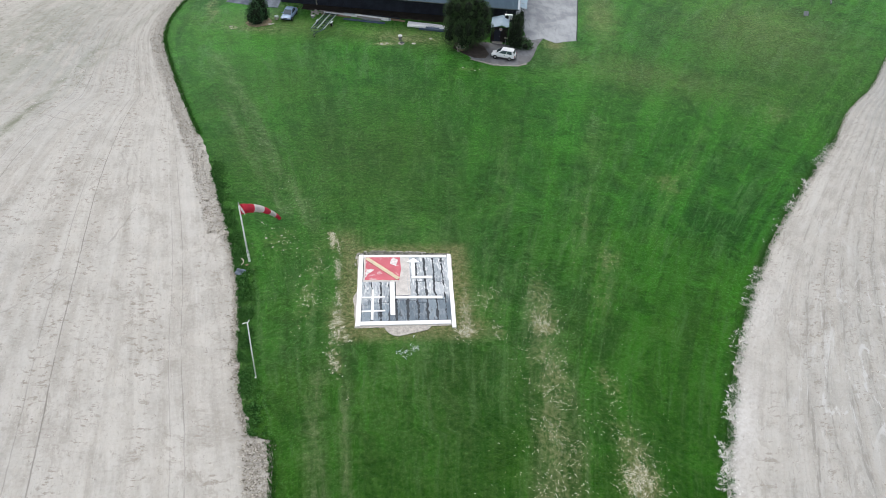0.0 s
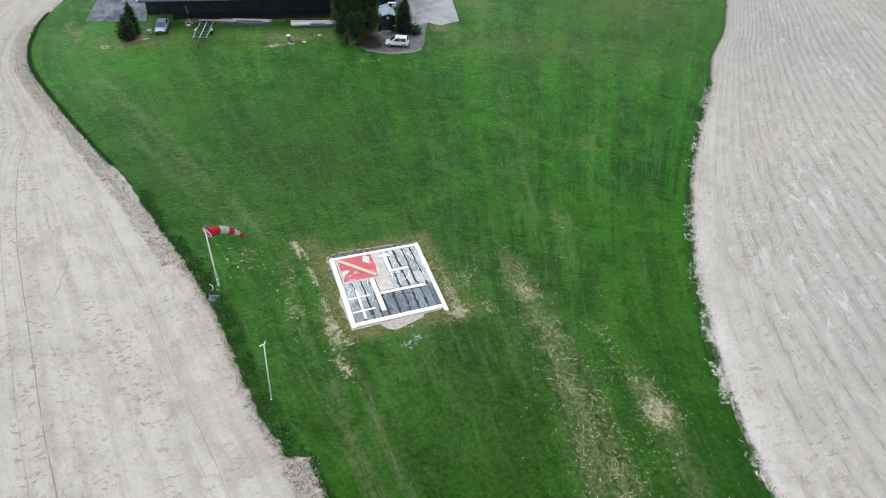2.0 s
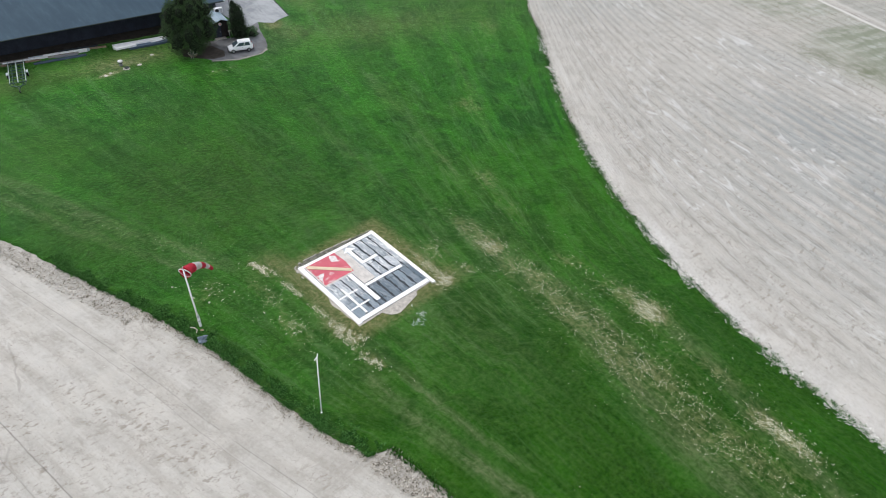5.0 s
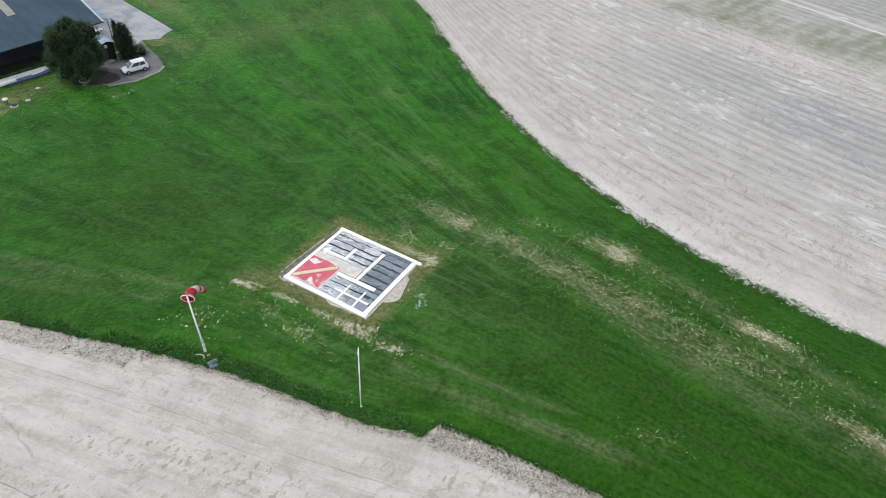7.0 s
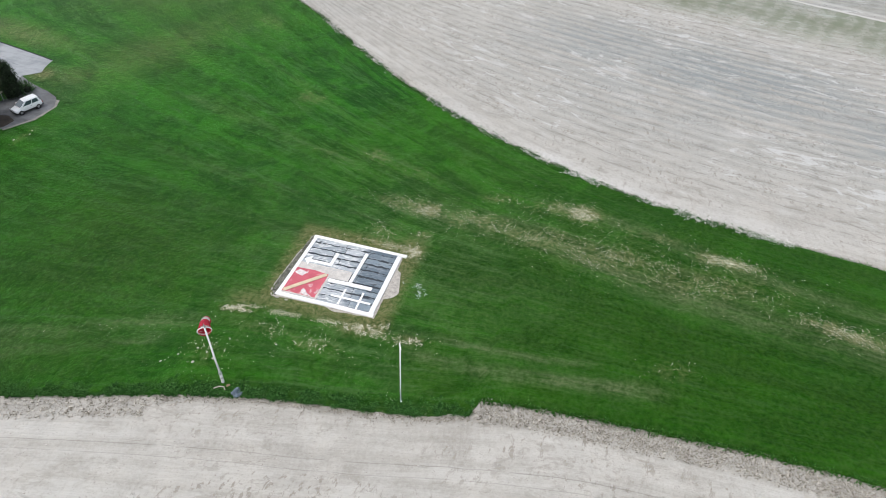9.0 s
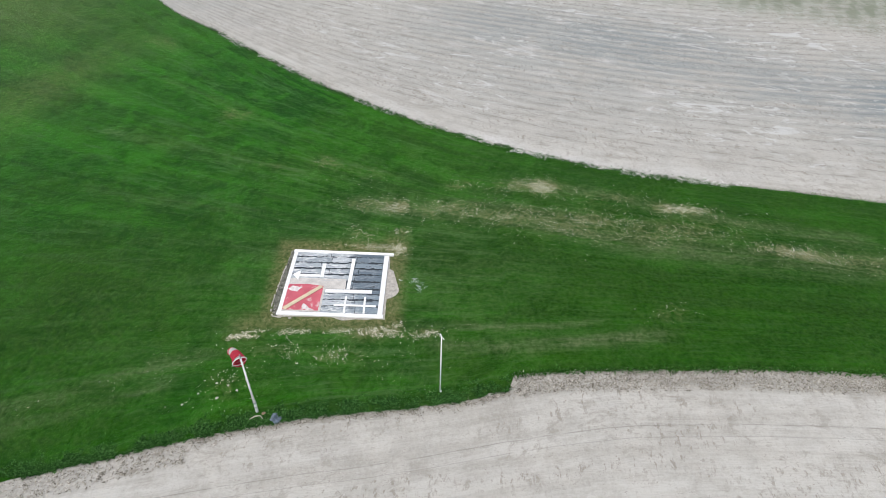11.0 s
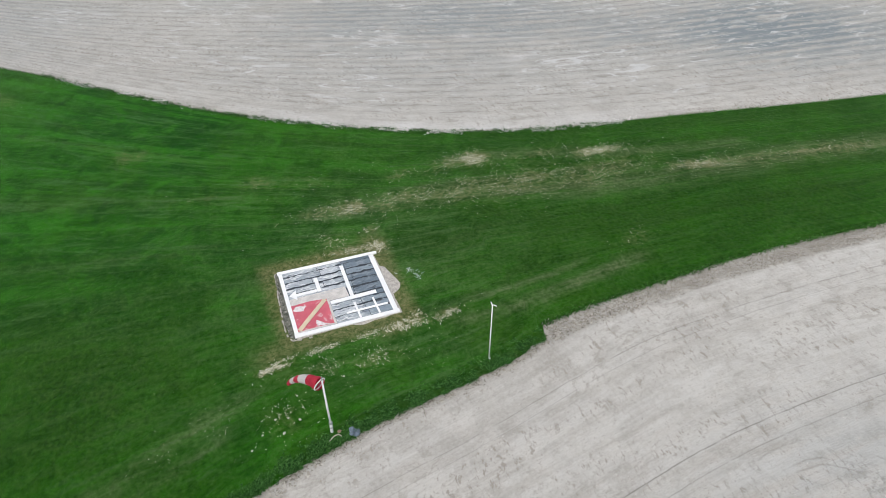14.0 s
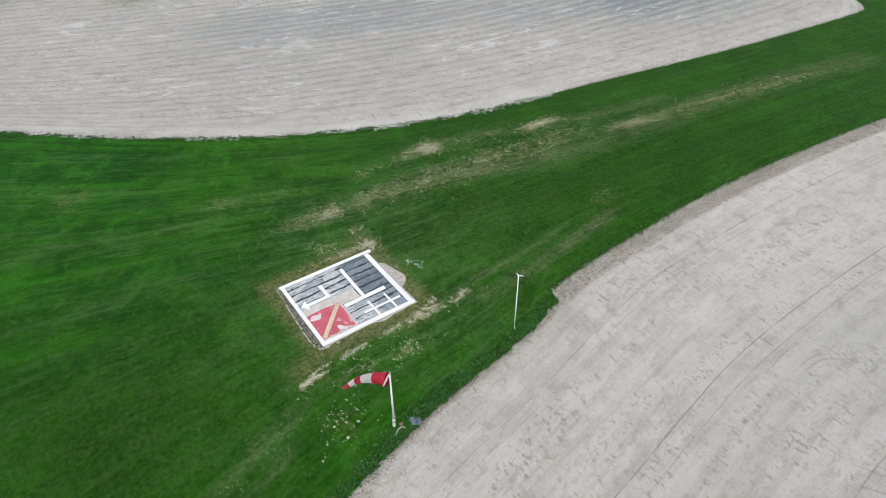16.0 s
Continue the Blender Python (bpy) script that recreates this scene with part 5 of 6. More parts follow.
def build_car(name, m, label, paint, length, width, height, hatch):
    """A small car, its nose towards -x; hatch: whether the roof runs to the tail."""
    root = thing(name, m, label, "car")
    w, front, back = width / 2, -length / 2, length / 2
    sill, belt = 0.22, height * 0.60

    def ring(x, half, low, top, crown=0.04):
        h = top - low
        return [(x, -half * 0.92, low), (x, -half, low + 0.28 * h), (x, -half * 0.98, low + 0.75 * h), (x, -half * 0.88, top - crown * 0.5), (x, 0, top + crown),
                (x, half * 0.88, top - crown * 0.5), (x, half * 0.98, low + 0.75 * h), (x, half, low + 0.28 * h), (x, half * 0.92, low)]

    nose, tail = (0.52, 0.70), (0.86 if hatch else 0.80, 0.90)
    secs = [ring(front, w * 0.72, 0.34, nose[0]), ring(front + 0.08, w * 0.90, 0.25, nose[1] * 0.92), ring(front + 0.45, w * 0.98, sill, nose[1] + 0.06), ring(front + length * 0.27, w, sill, belt),
            ring(0, w, sill, belt + 0.02), ring(back - 0.55, w, sill, belt + 0.05), ring(back - 0.12, w * 0.95, 0.26, tail[1]), ring(back, w * 0.80, 0.36, tail[0])]
    body = part("body", loft(secs), paint, root, smooth=True)
    mod = body.modifiers.new("rounding", "SUBSURF")
    mod.levels = mod.render_levels = 1
    # cabin: glass house with a painted roof
    x0, x1 = front + length * (0.19 if hatch else 0.25), (back - 0.10 if hatch else back - length * 0.16)
    r0, r1 = front + length * 0.43, (back - 0.38 if hatch else back - length * 0.30)
    roof_half = w * 0.74
    z0, z1 = belt - 0.06, height - 0.06
    low = [(x0, -w * 0.86, z0), (x1, -w * 0.86, z0 + 0.03), (x1, w * 0.86, z0 + 0.03), (x0, w * 0.86, z0)]
    high = [(r0, -roof_half, z1), (r1, -roof_half, z1), (r1, roof_half, z1), (r0, roof_half, z1)]
    cabin = bmesh.new()
    a, b = [cabin.verts.new(p) for p in low], [cabin.verts.new(p) for p in high]
    for k in range(4):
        cabin.faces.new((a[k], a[(k + 1) % 4], b[(k + 1) % 4], b[k]))
    cabin.faces.new(b)
    cabin.faces.new(a[::-1])
    bmesh.ops.recalc_face_normals(cabin, faces=list(cabin.faces))
    bmesh.ops.bevel(cabin, geom=list(cabin.edges), offset=0.05, segments=2, affect="EDGES")
    part("cabin", cabin, paint, root, smooth=False)
    part("roof", loft([[(r0 - 0.06, -roof_half * s, z1 - 0.03), (r0 - 0.06, roof_half * s, z1 - 0.03), (r0 - 0.06, roof_half * 0.9 * s, z1 + 0.03), (r0 - 0.06, -roof_half * 0.9 * s, z1 + 0.03)] for s in (0.97,)]
                      + [[(x, -roof_half, z1 - 0.03), (x, roof_half, z1 - 0.03), (x, roof_half * 0.88, z1 + 0.06), (x, -roof_half * 0.88, z1 + 0.06)] for x in (r0 + 0.25, r1 - 0.25)]
                      + [[(r1 + 0.06, -roof_half * 0.97, z1 - 0.03), (r1 + 0.06, roof_half * 0.97, z1 - 0.03), (r1 + 0.06, roof_half * 0.85, z1 + 0.03), (r1 + 0.06, -roof_half * 0.85, z1 + 0.03)]]), paint, root)

    def pane(name, corners, s0, s1, t0, t1):
        """A pane on a side of the cabin, between fractions of its width and height, a little proud."""
        A, B, C, D = [Vector(c) for c in corners]
        at = lambda s, t: A.lerp(B, s).lerp(D.lerp(C, s), t)
        n = (B - A).cross(D - A).normalized() * 0.012
        q = [at(s0, t0) + n, at(s1, t0) + n, at(s1, t1) + n, at(s0, t1) + n]
        bm = bmesh.new()
        f, g = [bm.verts.new(p) for p in q], [bm.verts.new(p - n * 2.5) for p in q]
        bm.faces.new(f)
        for k in range(4):
            bm.faces.new((f[k], g[k], g[(k + 1) % 4], f[(k + 1) % 4]))
        part(name, bm, CAR_GLASS, root, "dark tinted glass")

    pane("windscreen", (low[3], low[0], high[0], high[3]), 0.06, 0.94, 0.08, 0.94)
    pane("rear_window", (low[1], low[2], high[2], high[1]), 0.09, 0.91, 0.22, 0.92)
    for near in (True, False):
        side = (low[0], low[1], high[1], high[0]) if near else (low[2], low[3], high[3], high[2])
        for s0, s1 in ((0.13, 0.52), (0.56, 0.88)):
            pane("side_window", side, *((s0, s1) if near else (1 - s1, 1 - s0)), 0.16, 0.92)
    for y in (-1, 1):
        for x in (front + length * 0.19, back - length * 0.20):
            wheel = part("wheel", tube([(x, y * (w - 0.17), 0.29), (x, y * (w + 0.015), 0.29)], [0.29, 0.29], 18), TYRE, root, "black tyre")
            part("rim", tube([(x, y * (w + 0.01), 0.29), (x, y * (w + 0.03), 0.29)], [0.185, 0.16], 14), RIM, wheel)
        part("headlight", box(0.10, 0.34, 0.15, pose(front + 0.10, y * w * 0.66, 0.52, 0, -18, 0), 0.03), LAMP_CLEAR, root)
        part("tail_light", box(0.07, 0.16, 0.26, pose(back - 0.05, y * w * 0.80, 0.58), 0.02), LAMP_RED, root)
        part("door_mirror", box(0.12, 0.19, 0.13, pose(x0 + 0.42, y * (w + 0.06), belt - 0.02), 0.03), paint, root)
        part("sill_strip", box(length * 0.42, 0.03, 0.07, pose(0, y * (w + 0.0), 0.27), 0.01), BLACK_PLASTIC, root)
        part("door_handle", box(0.16, 0.03, 0.04, pose(0.25, y * (w - 0.005), belt - 0.14), 0.01), BLACK_PLASTIC, root)
    part("front_bumper", box(0.16, width * 0.86, 0.16, pose(front + 0.06, 0, 0.30), 0.04), BLACK_PLASTIC, root)
    part("grille", box(0.06, width * 0.34, 0.12, pose(front + 0.06, 0, 0.50, 0, -12, 0), 0.01), BLACK_PLASTIC, root)
    part("bonnet_seam", box(0.02, width * 0.74, 0.012, pose(x0 - 0.03, 0, belt + 0.01)), BLACK_PLASTIC, root)
    part("rear_bumper", box(0.16, width * 0.86, 0.18, pose(back - 0.05, 0, 0.30), 0.04), BLACK_PLASTIC if hatch else paint, root)
    part("plate", box(0.02, 0.50, 0.11, pose(back + 0.035, 0, 0.42)), SHEET_WHITE, root)
    return root


build_car("hatchback", pose(18.62, 97.35, YARD + 0.10, 0, 0, -21), "small white three-door hatchback parked on gravel", CAR_WHITE, 3.6, 1.64, 1.46, True)
build_car("saloon_car", pose(-14.0, 111.5, YARD + 0.06, 0, 0, 78), "silver-blue saloon car parked on grass", CAR_SILVER, 4.35, 1.72, 1.40, False)


# ---- trailer ----
def build_trailer():
    root = thing("boat_trailer", pose(-8.35, 108.0, YARD + 0.06, 0, 0, -16), "long empty green steel trailer with pale runners", "trailer")
    for x in (-0.95, 0.0, 0.95):
        part("runner", box(0.16 if x == 0 else 0.11, 6.6, 0.12, pose(x, 0.4, 0.72), 0.015), RUNNER, root, "grey-green runner")
    for x in (-0.6, 0.6):
        part("chassis_rail", box(0.10, 6.4, 0.14, pose(x, 0.3, 0.55), 0.01), GREEN_STEEL, root)
    for k in range(7):
        part("crossbar", box(2.1, 0.10, 0.10, pose(0, -2.6 + k * 0.98, 0.58), 0.01), GREEN_STEEL, root)
    part("drawbar", tube([(-0.6, -2.7, 0.58), (0, -4.6, 0.55), (0.6, -2.7, 0.58)], [0.06] * 3, 7), GREEN_STEEL, root)
    part("bow_bar", tube([(-0.95, -2.8, 0.76), (-0.80, -3.7, 0.74), (0, -4.1, 0.72), (0.80, -3.7, 0.74), (0.95, -2.8, 0.76)], [0.05] * 5, 7), GREEN_STEEL, root)
    part("hitch", tube([(0, -4.5, 0.55), (0, -5.0, 0.5)], [0.08, 0.06], 8), DARK_STEEL, root)
    part("jockey_wheel", tube([(-0.05, -4.45, 0.1), (0.05, -4.45, 0.1)], [0.12, 0.12], 12), TYRE, root)
    part("jockey_post", tube([(0, -4.45, 0.1), (0, -4.45, 0.8)], [0.03, 0.03], 7), STEEL, root)
    for x in (-1.18, 1.18):
        wheel = part("wheel", tube([(x - 0.1, 0.3, 0.31), (x + 0.1, 0.3, 0.31)], [0.31, 0.31], 18), TYRE, root)
        part("rim", tube([(x * 1.09 - 0.02, 0.3, 0.31), (x * 1.09 + 0.02, 0.3, 0.31)], [0.17, 0.17], 12), RIM, wheel)
        part("mudguard", box(0.30, 0.85, 0.08, pose(x, 0.3, 0.66), 0.03), TRIM, root)
    part("axle", tube([(-1.1, 0.3, 0.33), (1.1, 0.3, 0.33)], [0.04, 0.04], 8), DARK_STEEL, root)
    part("rear_bar", box(2.3, 0.12, 0.16, pose(0, 3.6, 0.5), 0.01), DARK_STEEL, root)


build_trailer()


# ---- stacked material along the wall ----
def plank(name, ax, ay, bx, by, z, width, height, material, label, category, group, tip=0.0):
    d = Vector((bx - ax, by - ay, 0))
    ob = mesh_object(name, box(d.length, width, height, None, 0.012), material)
    ob.matrix_world = Matrix.Translation(((ax + bx) / 2, (ay + by) / 2, z)) @ Matrix.Rotation(math.atan2(d.y, d.x), 4, "Z") @ Matrix.Rotation(radians(tip), 4, "Y")
    return tagged(ob, label, category, group)


G = YARD + 0.06
rows = [(-5.4, 110.9, 1.2, 109.4, 0.0, 0.50, 0.26, SHEET_BLUE, "low stack of dark blue-grey panels on the grass", "panel stack", 0),
        (-9.4, 114.1, -3.2, 112.4, 0.0, 0.20, 0.3, TIMBER, "weathered grey beam lying along the shed", "beam", 0),
        (-8.6, 113.2, -2.0, 111.6, 0.0, 0.16, 0.5, SHEET_WHITE, "long white plastic profile lying along the shed", "profile", 0),
        (-9.0, 112.8, -4.2, 111.6, 0.0, 0.14, 0.36, FRESH_TIMBER, "brown timber beam on the ground", "beam", 0),
        (-5.4, 112.7, 2.2, 110.6, 0.0, 0.18, 0.62, TRIM, "long pale metal profile on the stack", "profile", 0),
        (-3.6, 112.1, 1.8, 110.5, 0.0, 0.22, 0.74, SHEET_WHITE, "white painted board on the stack", "board", 0),
        (-3.2, 111.6, 0.6, 110.5, 0.0, 0.20, 0.5, TIMBER, "weathered grey beam lying along the shed", "beam", 0),
        (-1.4, 112.6, 3.6, 111.2, 0.0, 0.16, 0.42, TAR, "dark tarred beam on the ground", "beam", 0),
        (-2.4, 111.1, 0.4, 110.3, 0.0, 0.26, 0.4, PLASTIC_GREY, "grey plastic trough on the stack", "trough", 0),
        (1.0, 111.4, 4.4, 110.2, 0.0, 0.20, 0.40, FRESH_TIMBER, "brown timber beam on the ground", "beam", 0),
        (-9.7, 113.5, -5.6, 112.3, 0.0, 0.14, 0.24, TIMBER, "short weathered plank by the rubble", "plank", 0)]
for ax, ay, bx, by, z, wd, ht, material, label, category, tip in rows:
    plank(category.replace(" ", "_"), ax, ay, bx, by, G + z, wd, ht * 0.62, material, label, category, "stacked material by the shed", tip)


def build_sheet_stack():
    root = thing("sheet_stack", pose(8.5, 107.9, G, 0, 0, -12), "stack of white and blue-grey sheets by the wall", "sheet stack")
    part("lower_sheets", box(5.6, 0.8, 0.30, pose(1.0, -0.70, 0), 0.02), SHEET_BLUE, root, "blue-grey lower sheets")
    part("top_sheet", box(7.6, 0.95, 0.42, pose(0.0, 0.2, 0.06, 0, 0, -1), 0.015), SHEET_WHITE, root, "white sheet")
    part("top_sheet", box(2.9, 0.65, 0.26, pose(-2.2, -0.72, 0.31, 0, 0, 4), 0.015), SHEET_WHITE, root, "white sheet")
    part("top_sheet", box(1.6, 0.25, 0.10, pose(2.2, -0.45, 0.31, 0, 0, 6), 0.015), SHEET_WHITE, root, "white sheet")
    for x in (-2.4, 0, 2.4):
        part("bearer", box(0.12, 1.6, 0.10, pose(x, 0, -0.06)), TIMBER, root)


def build_rubble():
    rng = random.Random(21)
    root = thing("rubble_heap", pose(-10.2, 113.0, G), "small heap of pale broken concrete", "rubble heap")
    for k in range(34):
        a, d = rng.uniform(0, 6.28), rng.uniform(0, 1.0) ** 0.7
        r = rng.uniform(0.10, 0.24)
        part("rubble_piece", lump(r, k * 1.9, 0.7, 1, 0.5, pose(0.7 * d * math.cos(a), 1.5 * d * math.sin(a), 0.30 * (1 - d), 0, 0, k * 40)), RUBBLE, root)


def build_vent_pipe():
    root = thing("vent_pipe", pose(3.45, 103.3, YARD + 0.05), "grey vent pipe with a white cap", "vent pipe")
    part("pipe", tube([(0, 0, -0.1), (0, 0, 0.62)], [0.22, 0.22], 14), PLASTIC_GREY, root, smooth=True)
    part("collar", tube([(0, 0, 0.36), (0, 0, 0.42)], [0.26, 0.26], 14), BLACK_PLASTIC, root)
    part("cap", tube([(0, 0, 0.58), (0, 0, 0.72), (0, 0, 0.82)], [0.33, 0.34, 0.18], 16), SOCK_WHITE, root, "white cap")
    pad = thing("manhole", pose(3.6, 101.95, YARD + 0.05), "round concrete manhole ring with a dark cover", "manhole")
    part("ring", tube([(0, 0, -0.1), (0, 0, 0.10)], [0.50, 0.46], 20), RUBBLE, pad)
    part("cover", tube([(0.1, 0.08, 0.09), (0.1, 0.08, 0.17)], [0.34, 0.32], 18), DARK_STEEL, pad)


def build_planter():
    root = thing("planter", pose(12.5, 99.9, YARD + 0.08, 0, 0, 20), "low woven planter basket at the conifer foot", "planter")
    part("bowl", tube([(0, 0, 0), (0, 0, 0.2), (0, 0, 0.42)], [0.45, 0.60, 0.66], 18), FRESH_TIMBER, root)
    part("rim", tube([(0.66 * math.cos(a), 0.66 * math.sin(a), 0.43) for a in np.linspace(0, 2 * math.pi, 25)], [0.06] * 25, 6), CREAM, root, "pale rim")
    part("earth", tube([(0, 0, 0.38), (0, 0, 0.45)], [0.6, 0.55], 16), TAR, root)
    for k, (x, y, h) in enumerate(((11.9, 99.4, 1.6), (12.1, 99.2, 1.2), (12.3, 99.45, 1.0))):
        ob = mesh_object("dry_stake", tube([(x, y, YARD - 0.05), (x + 0.1, y - 0.05, YARD + h)], [0.07, 0.05], 7), TIMBER)
        tagged(ob, "pale dry wooden stake beside the conifer", "stake", "stakes by the conifer")


def build_yard_bits():
    crate = thing("bin", pose(-15.9, 110.4, G), "small cream bin standing beside the car", "bin")
    part("tub", tube([(0, 0, 0), (0, 0, 0.5)], [0.28, 0.34], 12), CREAM, crate)
    part("lid", tube([(0, 0, 0.49), (0, 0, 0.57)], [0.37, 0.33], 12), RUNNER, crate, "grey-green lid")
    post = mesh_object("wooden_post", tube([(-9.95, 116.6, G - 0.1), (-10.1, 116.6, G + 1.35)], [0.11, 0.10], 8), TIMBER)
    tagged(post, "pale short wooden post by the shed wall", "post")
    drum = thing("bucket", pose(-10.3, 111.2, G), "pale bucket at the rubble heap", "bucket")
    part("body", tube([(0, 0, 0), (0, 0, 0.42)], [0.20, 0.26], 12), PLASTIC_GREY, drum)
    part("rim", tube([(0, 0, 0.40), (0, 0, 0.45)], [0.28, 0.28], 12), SOCK_WHITE, drum)
    for k, (x, y, r) in enumerate(((-16.8, 108.4, 0.35), (-16.3, 108.6, 0.25), (-22.6, 107.2, 0.22), (-22.2, 106.6, 0.16), (5.5, 102.0, 0.35), (8.2, 103.9, 0.3), (0.6, 101.7, 0.28), (1.4, 102.0, 0.22), (12.2, 94.0, 0.14), (13.9, 93.1, 0.12), (14.6, 93.4, 0.1))):
        ob = mesh_object("stone", lump(r, k * 2.3 + 40, 0.35, 2, 0.4), STONE)
        ob.matrix_world = pose(x, y, YARD + 0.04)
        tagged(ob, "flat pale stone sunk in the yard grass", "stone", "stones in the yard")
    for x, y, turn in ((75.1, 115.6, 10), (83.1, 121.9, 50)):
        root = thing("marker_board", pose(x, y, YARD + 0.06, 0, 0, turn), "low grey runway marker board on the grass", "marker")
        part("panel", box(1.0, 0.12, 0.8, pose(0, 0, 0.2, -30, 0, 0), 0.02), PLASTIC_GREY, root)
        for s in (-0.4, 0.4):
            part("leg", box(0.06, 0.06, 0.4, pose(s, 0, 0)), DARK_STEEL, root)


build_sheet_stack()
build_rubble()
build_vent_pipe()
build_planter()
build_yard_bits()


# ---- loose cover: blades, straw, clods, stalks ----
def cover(name, x, y, z, size, blades, spread, lean, material, label, category, flat=False, seed=0, broad=0.16):
    """Small clumps of narrow blades, or flat flakes, at many places, joined in one mesh."""
    rng = np.random.default_rng(seed)
    n = len(x)
    c = np.repeat(np.stack([x, y, z], 1), blades, 0)
    s = np.repeat(size, blades)[:, None] * (0.6 + 0.8 * rng.random((n * blades, 1)))
    a = rng.random(n * blades) * 2 * math.pi
    way = np.stack([np.cos(a), np.sin(a), 0 * a], 1)
    side = np.stack([-np.sin(a), np.cos(a), 0 * a], 1)
    foot = c + way * s * spread * rng.random((n * blades, 1))
    if flat:
        up = np.array([0, 0, 1.0])
        tip = foot + way * s + up * s * lean * rng.random((n * blades, 1))
        wide = side * s * (0.10 + 0.22 * rng.random((n * blades, 1)))
    else:
        tip = foot + way * s * lean * rng.random((n * blades, 1)) + np.array([0, 0, 1.0]) * s
        wide = side * s * broad
    v = np.stack([foot - wide, foot + wide, tip], 1).reshape(-1, 3)
    f = np.arange(len(v)).reshape(-1, 3)
    return tagged(raw_mesh(name, v.tolist(), f.tolist(), material), label, category, kind="stuff")


def strands(name, x, y, z, length, width, heading, wander, material, label, category, seed=0):
    """Ragged wandering strips that lie flat, one at each place, joined in one mesh."""
    rng = np.random.default_rng(seed)
    n, k = len(x), 5
    turn = heading[:, None] + np.cumsum(rng.normal(0, wander, (n, k)), 1)
    step = (length / (k - 1))[:, None]
    px, py = x[:, None] + np.cumsum(np.cos(turn) * step, 1), y[:, None] + np.cumsum(np.sin(turn) * step, 1)
    half = 0.5 * width[:, None] * rng.uniform(0.35, 1.25, (n, k)) * np.array([0.35, 1.0, 1.1, 0.9, 0.2])
    lift = z[:, None] + rng.uniform(0.0, 0.05, (n, k))
    a = np.stack([px - np.sin(turn) * half, py + np.cos(turn) * half, lift], -1)
    b = np.stack([px + np.sin(turn) * half, py - np.cos(turn) * half, lift], -1)
    verts = np.stack([a, b], 2).reshape(-1, 3)
    i = (np.arange(n)[:, None] * 2 * k + np.arange(k - 1) * 2).ravel()
    faces = np.stack([i + 1, i + 3, i + 2, i], 1)
    return tagged(raw_mesh(name, verts.tolist(), faces.tolist(), material), label, category, kind="stuff")


def leafage(name, x, y, z, size, leaves, material, label, category, seed=0):
    """Rosettes of broad pointed leaves, joined in one mesh."""
    rng = np.random.default_rng(seed)
    n = len(x) * leaves
    c = np.repeat(np.stack([x, y, z], 1), leaves, 0)
    s = np.repeat(size, leaves)[:, None] * rng.uniform(0.5, 1.3, (n, 1))
    a, e = rng.uniform(0, 2 * math.pi, n), rng.uniform(0.15, 1.1, n)
    way = np.stack([np.cos(a) * np.cos(e), np.sin(a) * np.cos(e), np.sin(e)], 1)
    side = np.stack([-np.sin(a), np.cos(a), rng.normal(0, 0.3, n)], 1)
    foot = c + way * s * 0.2 + rng.normal(0, 0.5, (n, 3)) * s * [1, 1, 0.25] + [0, 0, 0.03]
    mid = foot + way * s * 0.55
    tip = foot + way * s * 1.1 - np.array([0, 0, 0.25]) * s
    verts = np.stack([foot, mid + side * s * 0.28, tip, mid - side * s * 0.28], 1).reshape(-1, 3)
    i = np.arange(n) * 4
    return tagged(raw_mesh(name, verts.tolist(), np.stack([i, i + 3, i + 2, i + 1], 1).tolist(), material), label, category, kind="stuff")


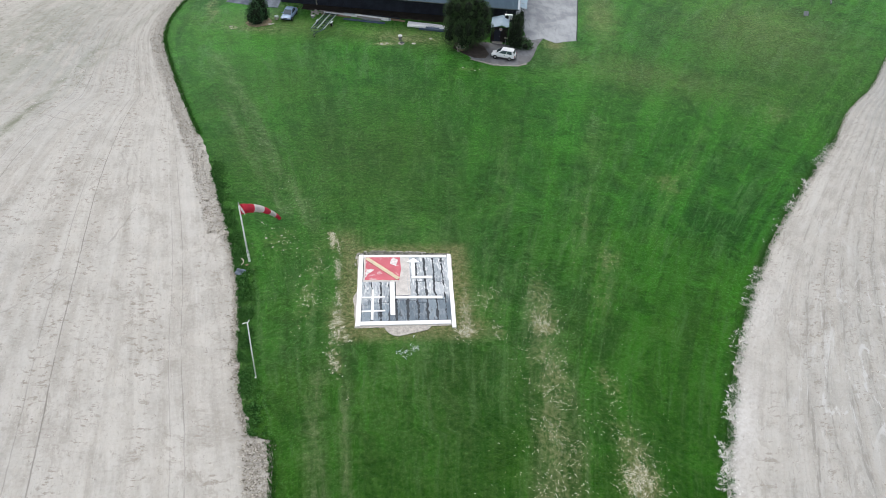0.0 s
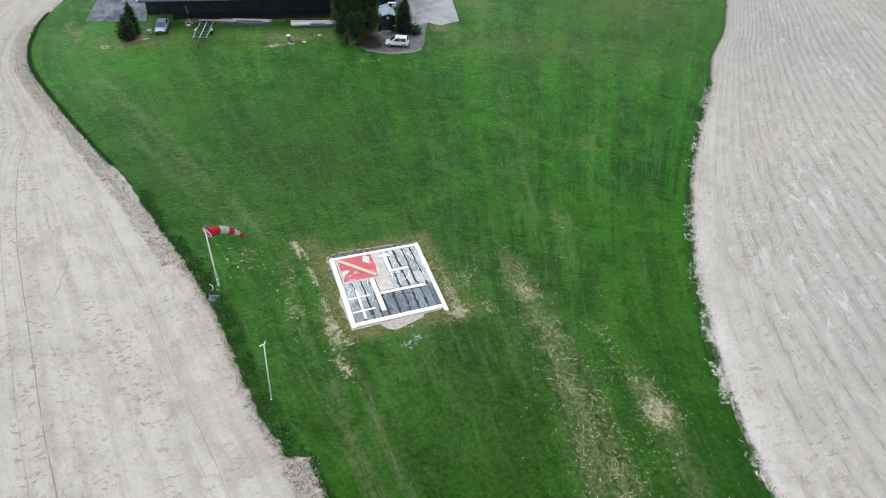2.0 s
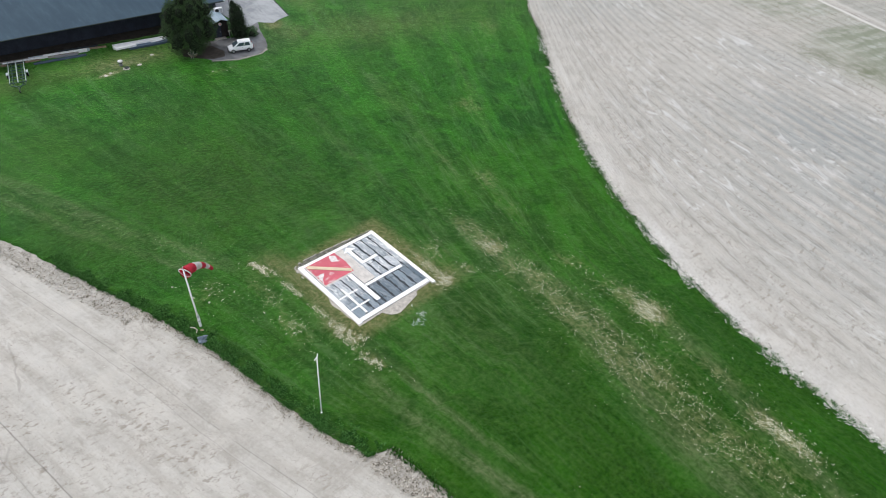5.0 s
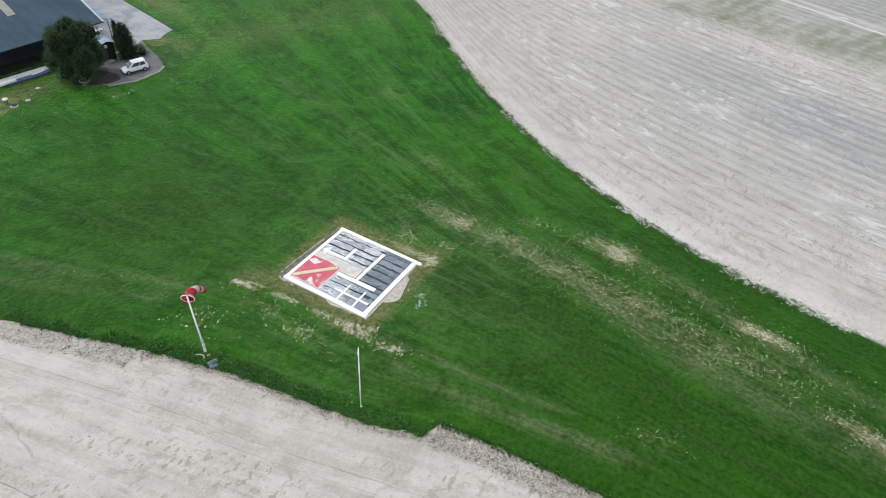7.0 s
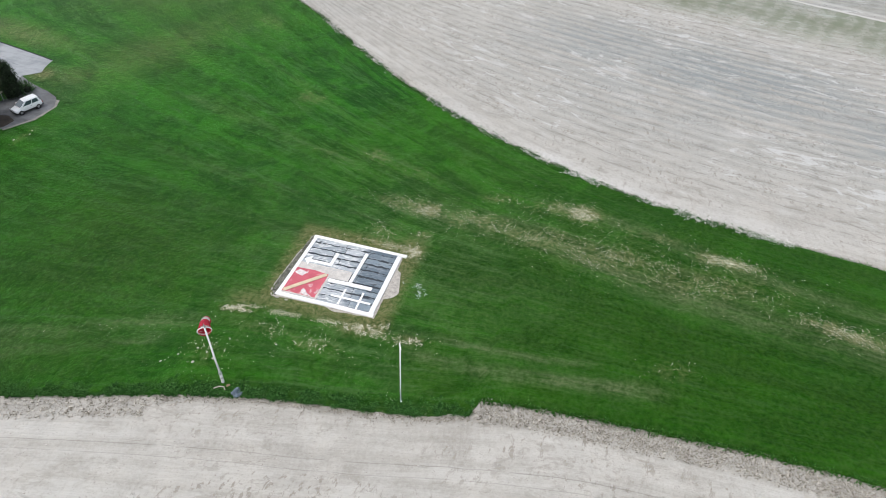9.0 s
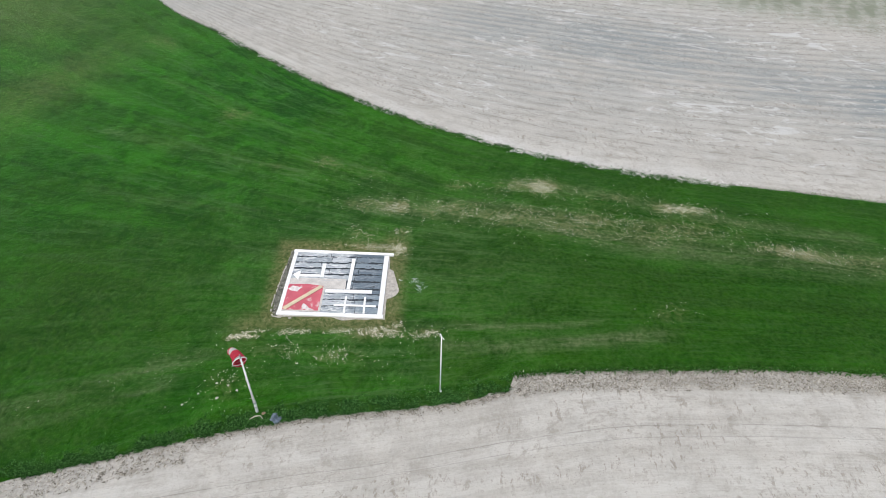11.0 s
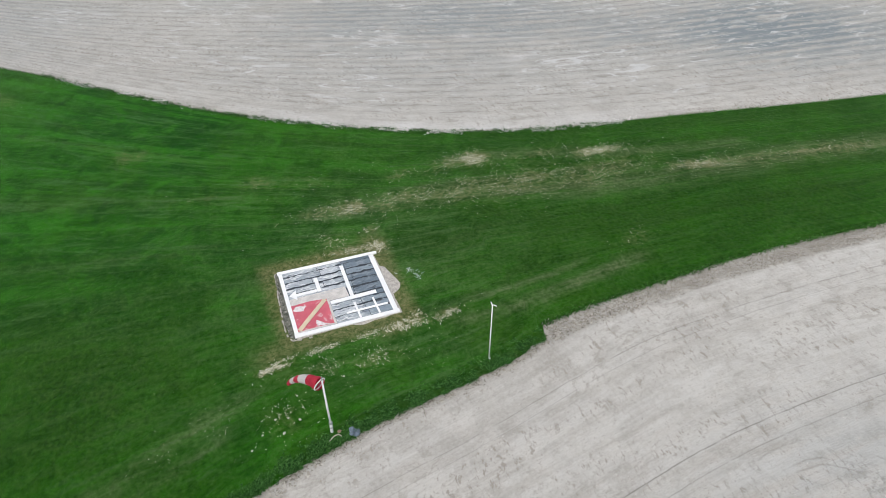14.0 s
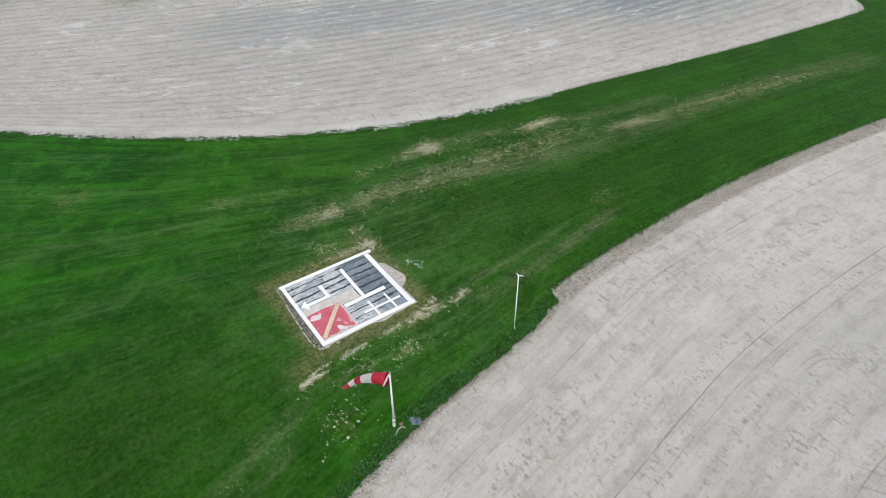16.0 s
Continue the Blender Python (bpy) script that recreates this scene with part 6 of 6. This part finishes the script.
def edge_cover():
    rng = np.random.default_rng(7)
    # lush weeds on the west margin
    y = rng.uniform(32.4, 70, 7000)
    x = west_at(y) - 0.05 + np.abs(rng.normal(0, 0.62, len(y)))
    keep = value_noise(x, y, 0.7, 33.0) + 0.4 * value_noise(x, y, 2.0, 34.0) > -0.26
    x, y = x[keep], y[keep]
    tall = 1.0 + 0.9 * np.clip(value_noise(x, y, 1.1, 40.0), -0.6, 1) + 0.4 * np.exp(-((y - 53) / 6) ** 2)
    leafage("weeds", x, y, rise(y) + 0.02, rng.uniform(0.06, 0.15, len(y)) * tall, 7, WEED, "lush dark weeds along the field margin", "weeds", seed=1)
    y = np.r_[rng.uniform(-62, 100, 6000)]
    x = east_at(y) + rng.normal(-0.05, 0.20, len(y))
    cover("edge_grass", x, y, rise(y) + 0.0, rng.uniform(0.04, 0.12, len(y)), 6, 1.2, 0.9, BLADE, "ragged grass tufts at the field edge", "grass", seed=2)
    y = np.r_[rng.uniform(-30, 32, 2200), rng.uniform(76, 122, 2200)]
    x = west_at(y) + rng.normal(0.0, 0.16, len(y))
    cover("edge_grass", x, y, rise(y), rng.uniform(0.08, 0.24, len(y)), 6, 0.5, 0.7, BLADE, "ragged grass tufts at the field edge", "grass", seed=3)
    y = rng.uniform(8, 76, 9500)
    x = east_at(y) + rng.normal(0.0, 0.28, len(y))
    keep = 0.6 * value_noise(x, y, 0.45, 21.0) + 0.9 * value_noise(x, y, 1.8, 5.0) > 0.02
    x, y = x[keep], y[keep]
    leafage("fringe_weeds", x, y, rise(y) + 0.07, rng.uniform(0.05, 0.13, len(y)), 4, WEED, "dark weeds in clumps along the field edge", "weeds", seed=14)
    # dead stalks on the soil beside the grass
    y = np.r_[rng.uniform(-35, 32, 5200), rng.uniform(32, 58, 900), rng.uniform(56, 118, 2600)]
    depth = np.where(y < 32, rng.uniform(0, 2.0, len(y)) ** 1.1, np.where(y < 57, np.abs(rng.normal(0, 0.35, len(y))), rng.uniform(0, 2.2, len(y))))
    x = west_at(y) - depth
    cover("dead_stalks", x, y, rise(y) + 0.0, rng.uniform(0.06, 0.22, len(y)), 4, 0.8, 0.6, DEBRIS, "dead stalks and litter along the soil edge", "stalks", True, 4)
    y = rng.uniform(-60, 100, 2600)
    x = east_at(y) + np.abs(rng.normal(0.1, 0.35, len(y)))
    cover("dead_stalks", x, y, rise(y), rng.uniform(0.04, 0.15, len(y)), 4, 0.8, 0.6, DEBRIS, "dead stalks and litter along the soil edge", "stalks", True, 5)
    y = rng.uniform(3, 76, 6500)
    x = east_at(y) + rng.normal(0.0, 0.34, len(y))
    keep = value_noise(x, y, 0.35, 6.0) + 0.4 * value_noise(x, y, 1.4, 8.0) > -0.02
    x, y = x[keep], y[keep]
    along = np.arctan2(2.0, east_at(y + 1) - east_at(y - 1)) + rng.normal(0, 0.5, len(y))
    strands("soil_crumbs", x, y, rise(y) + 0.09, rng.uniform(0.08, 0.34, len(y)), rng.uniform(0.03, 0.09, len(y)), along, 0.5, CRUMB, "pale dry crumbs and stalks along the field edge", "soil", 15)


def straw_cover():
    rng = np.random.default_rng(12)
    xs, ys, heads = [], [], []
    for rows_, dens in ((WEAR_STRIP, 400), (WEAR_SOUTH, 240), (WEAR_PAD, 700), (WEAR_NORTH, 40)):
        for cx, cy, rx, ry, lean, weight in rows_:
            n = 0 if cy > 109 else int(dens * 1.3 * rx * ry * weight ** 2)
            a = radians(lean)
            u, v = rng.normal(0, rx * 0.75, n), rng.normal(0, ry * 0.75, n)
            xs.append(cx + u * math.cos(a) - v * math.sin(a))
            ys.append(cy + u * math.sin(a) + v * math.cos(a))
            heads.append(a + math.pi / 2 + rng.normal(0, 0.8, n))
    t = np.r_[rng.uniform(52.8, 57.2, 1150), rng.uniform(45, 53, 650), rng.normal(43.2, 0.95, 1150)]
    row_x, row_w = windrow(t)
    xs.append(row_x + rng.normal(0, 0.7, len(t)) * row_w), ys.append(t), heads.append(math.pi / 2 + rng.normal(0, 0.7, len(t)))
    # stray wisps round the windsock and the square
    n = 1700
    xs.append(rng.uniform(-13.0, -3.5, n)), ys.append(rng.uniform(36, 66, n)), heads.append(rng.uniform(0, 6.3, n))
    m = 1500
    xs.append(rng.uniform(9.5, 23.0, m)), ys.append(rng.uniform(18, 56, m)), heads.append(rng.uniform(0, 6.3, m))
    n += m
    x, y, head = np.concatenate(xs), np.concatenate(ys), np.concatenate(heads)
    stray = np.arange(len(x)) >= len(x) - n
    rowed = (np.arange(len(x)) >= len(x) - n - len(t)) & ~stray
    keep = (np.abs(x - 2.4) > 4.75) | (np.abs(y - 48.3) > 5.3)
    keep &= value_noise(x, y, 0.5, 3.0) + 0.9 * value_noise(x, y, 2.2, 5.0) > np.where(stray, 0.42, np.where(rowed, -0.10, 0.0))
    keep &= x > west_at(y) + 0.6
    x, y, head, stray = x[keep], y[keep], head[keep], stray[keep]
    size = np.where(stray, 0.5, 1.0) * np.where(x > 9, 0.85, 0.8)
    strands("straw_litter", x, y, rise(y) + 0.085, rng.uniform(0.07, 0.30, len(x)) * size, rng.uniform(0.02, 0.06, len(x)) * (0.5 + 0.5 * size), head, 0.55, STRAW, "pale dry straw lying on thin grass", "straw", 6)


def clod_cover():
    rng = np.random.default_rng(31)
    n = 15000
    y = rng.uniform(-55, 118, n)
    west = rng.random(n) < 0.5
    off = rng.uniform(0.5, 1, n) * 55 * rng.random(n)
    x = np.where(west, west_at(y) - 1.0 - off, east_at(y) + 1.0 + off)
    cover("soil_clods", x, y, rise(y) - 0.01, rng.uniform(0.05, 0.17, n), 4, 0.9, 0.8, CLOD, "crumbled dry clods on the tilled soil", "soil", True, 9)


edge_cover()
straw_cover()
clod_cover()
# traces of old pale paint on the grass south of the square
rng = np.random.default_rng(77)
px_ = np.r_[rng.normal(1.9, 0.30, 22), rng.normal(2.8, 0.22, 16)]
py_ = np.r_[rng.normal(40.2, 0.22, 22), rng.normal(40.75, 0.30, 16)]
PAINTED = scatter_material("painted_blades", (0.22, 0.36, 0.28), (0.46, 0.58, 0.52), (0.68, 0.76, 0.72))
strands("painted_grass", px_, py_, 0 * px_ + 0.085, rng.uniform(0.12, 0.5, len(px_)), rng.uniform(0.03, 0.07, len(px_)), 0.8 + rng.normal(0, 0.9, len(px_)), 0.5, PAINTED, "faint pale paint traces on grass blades", "grass", 10)
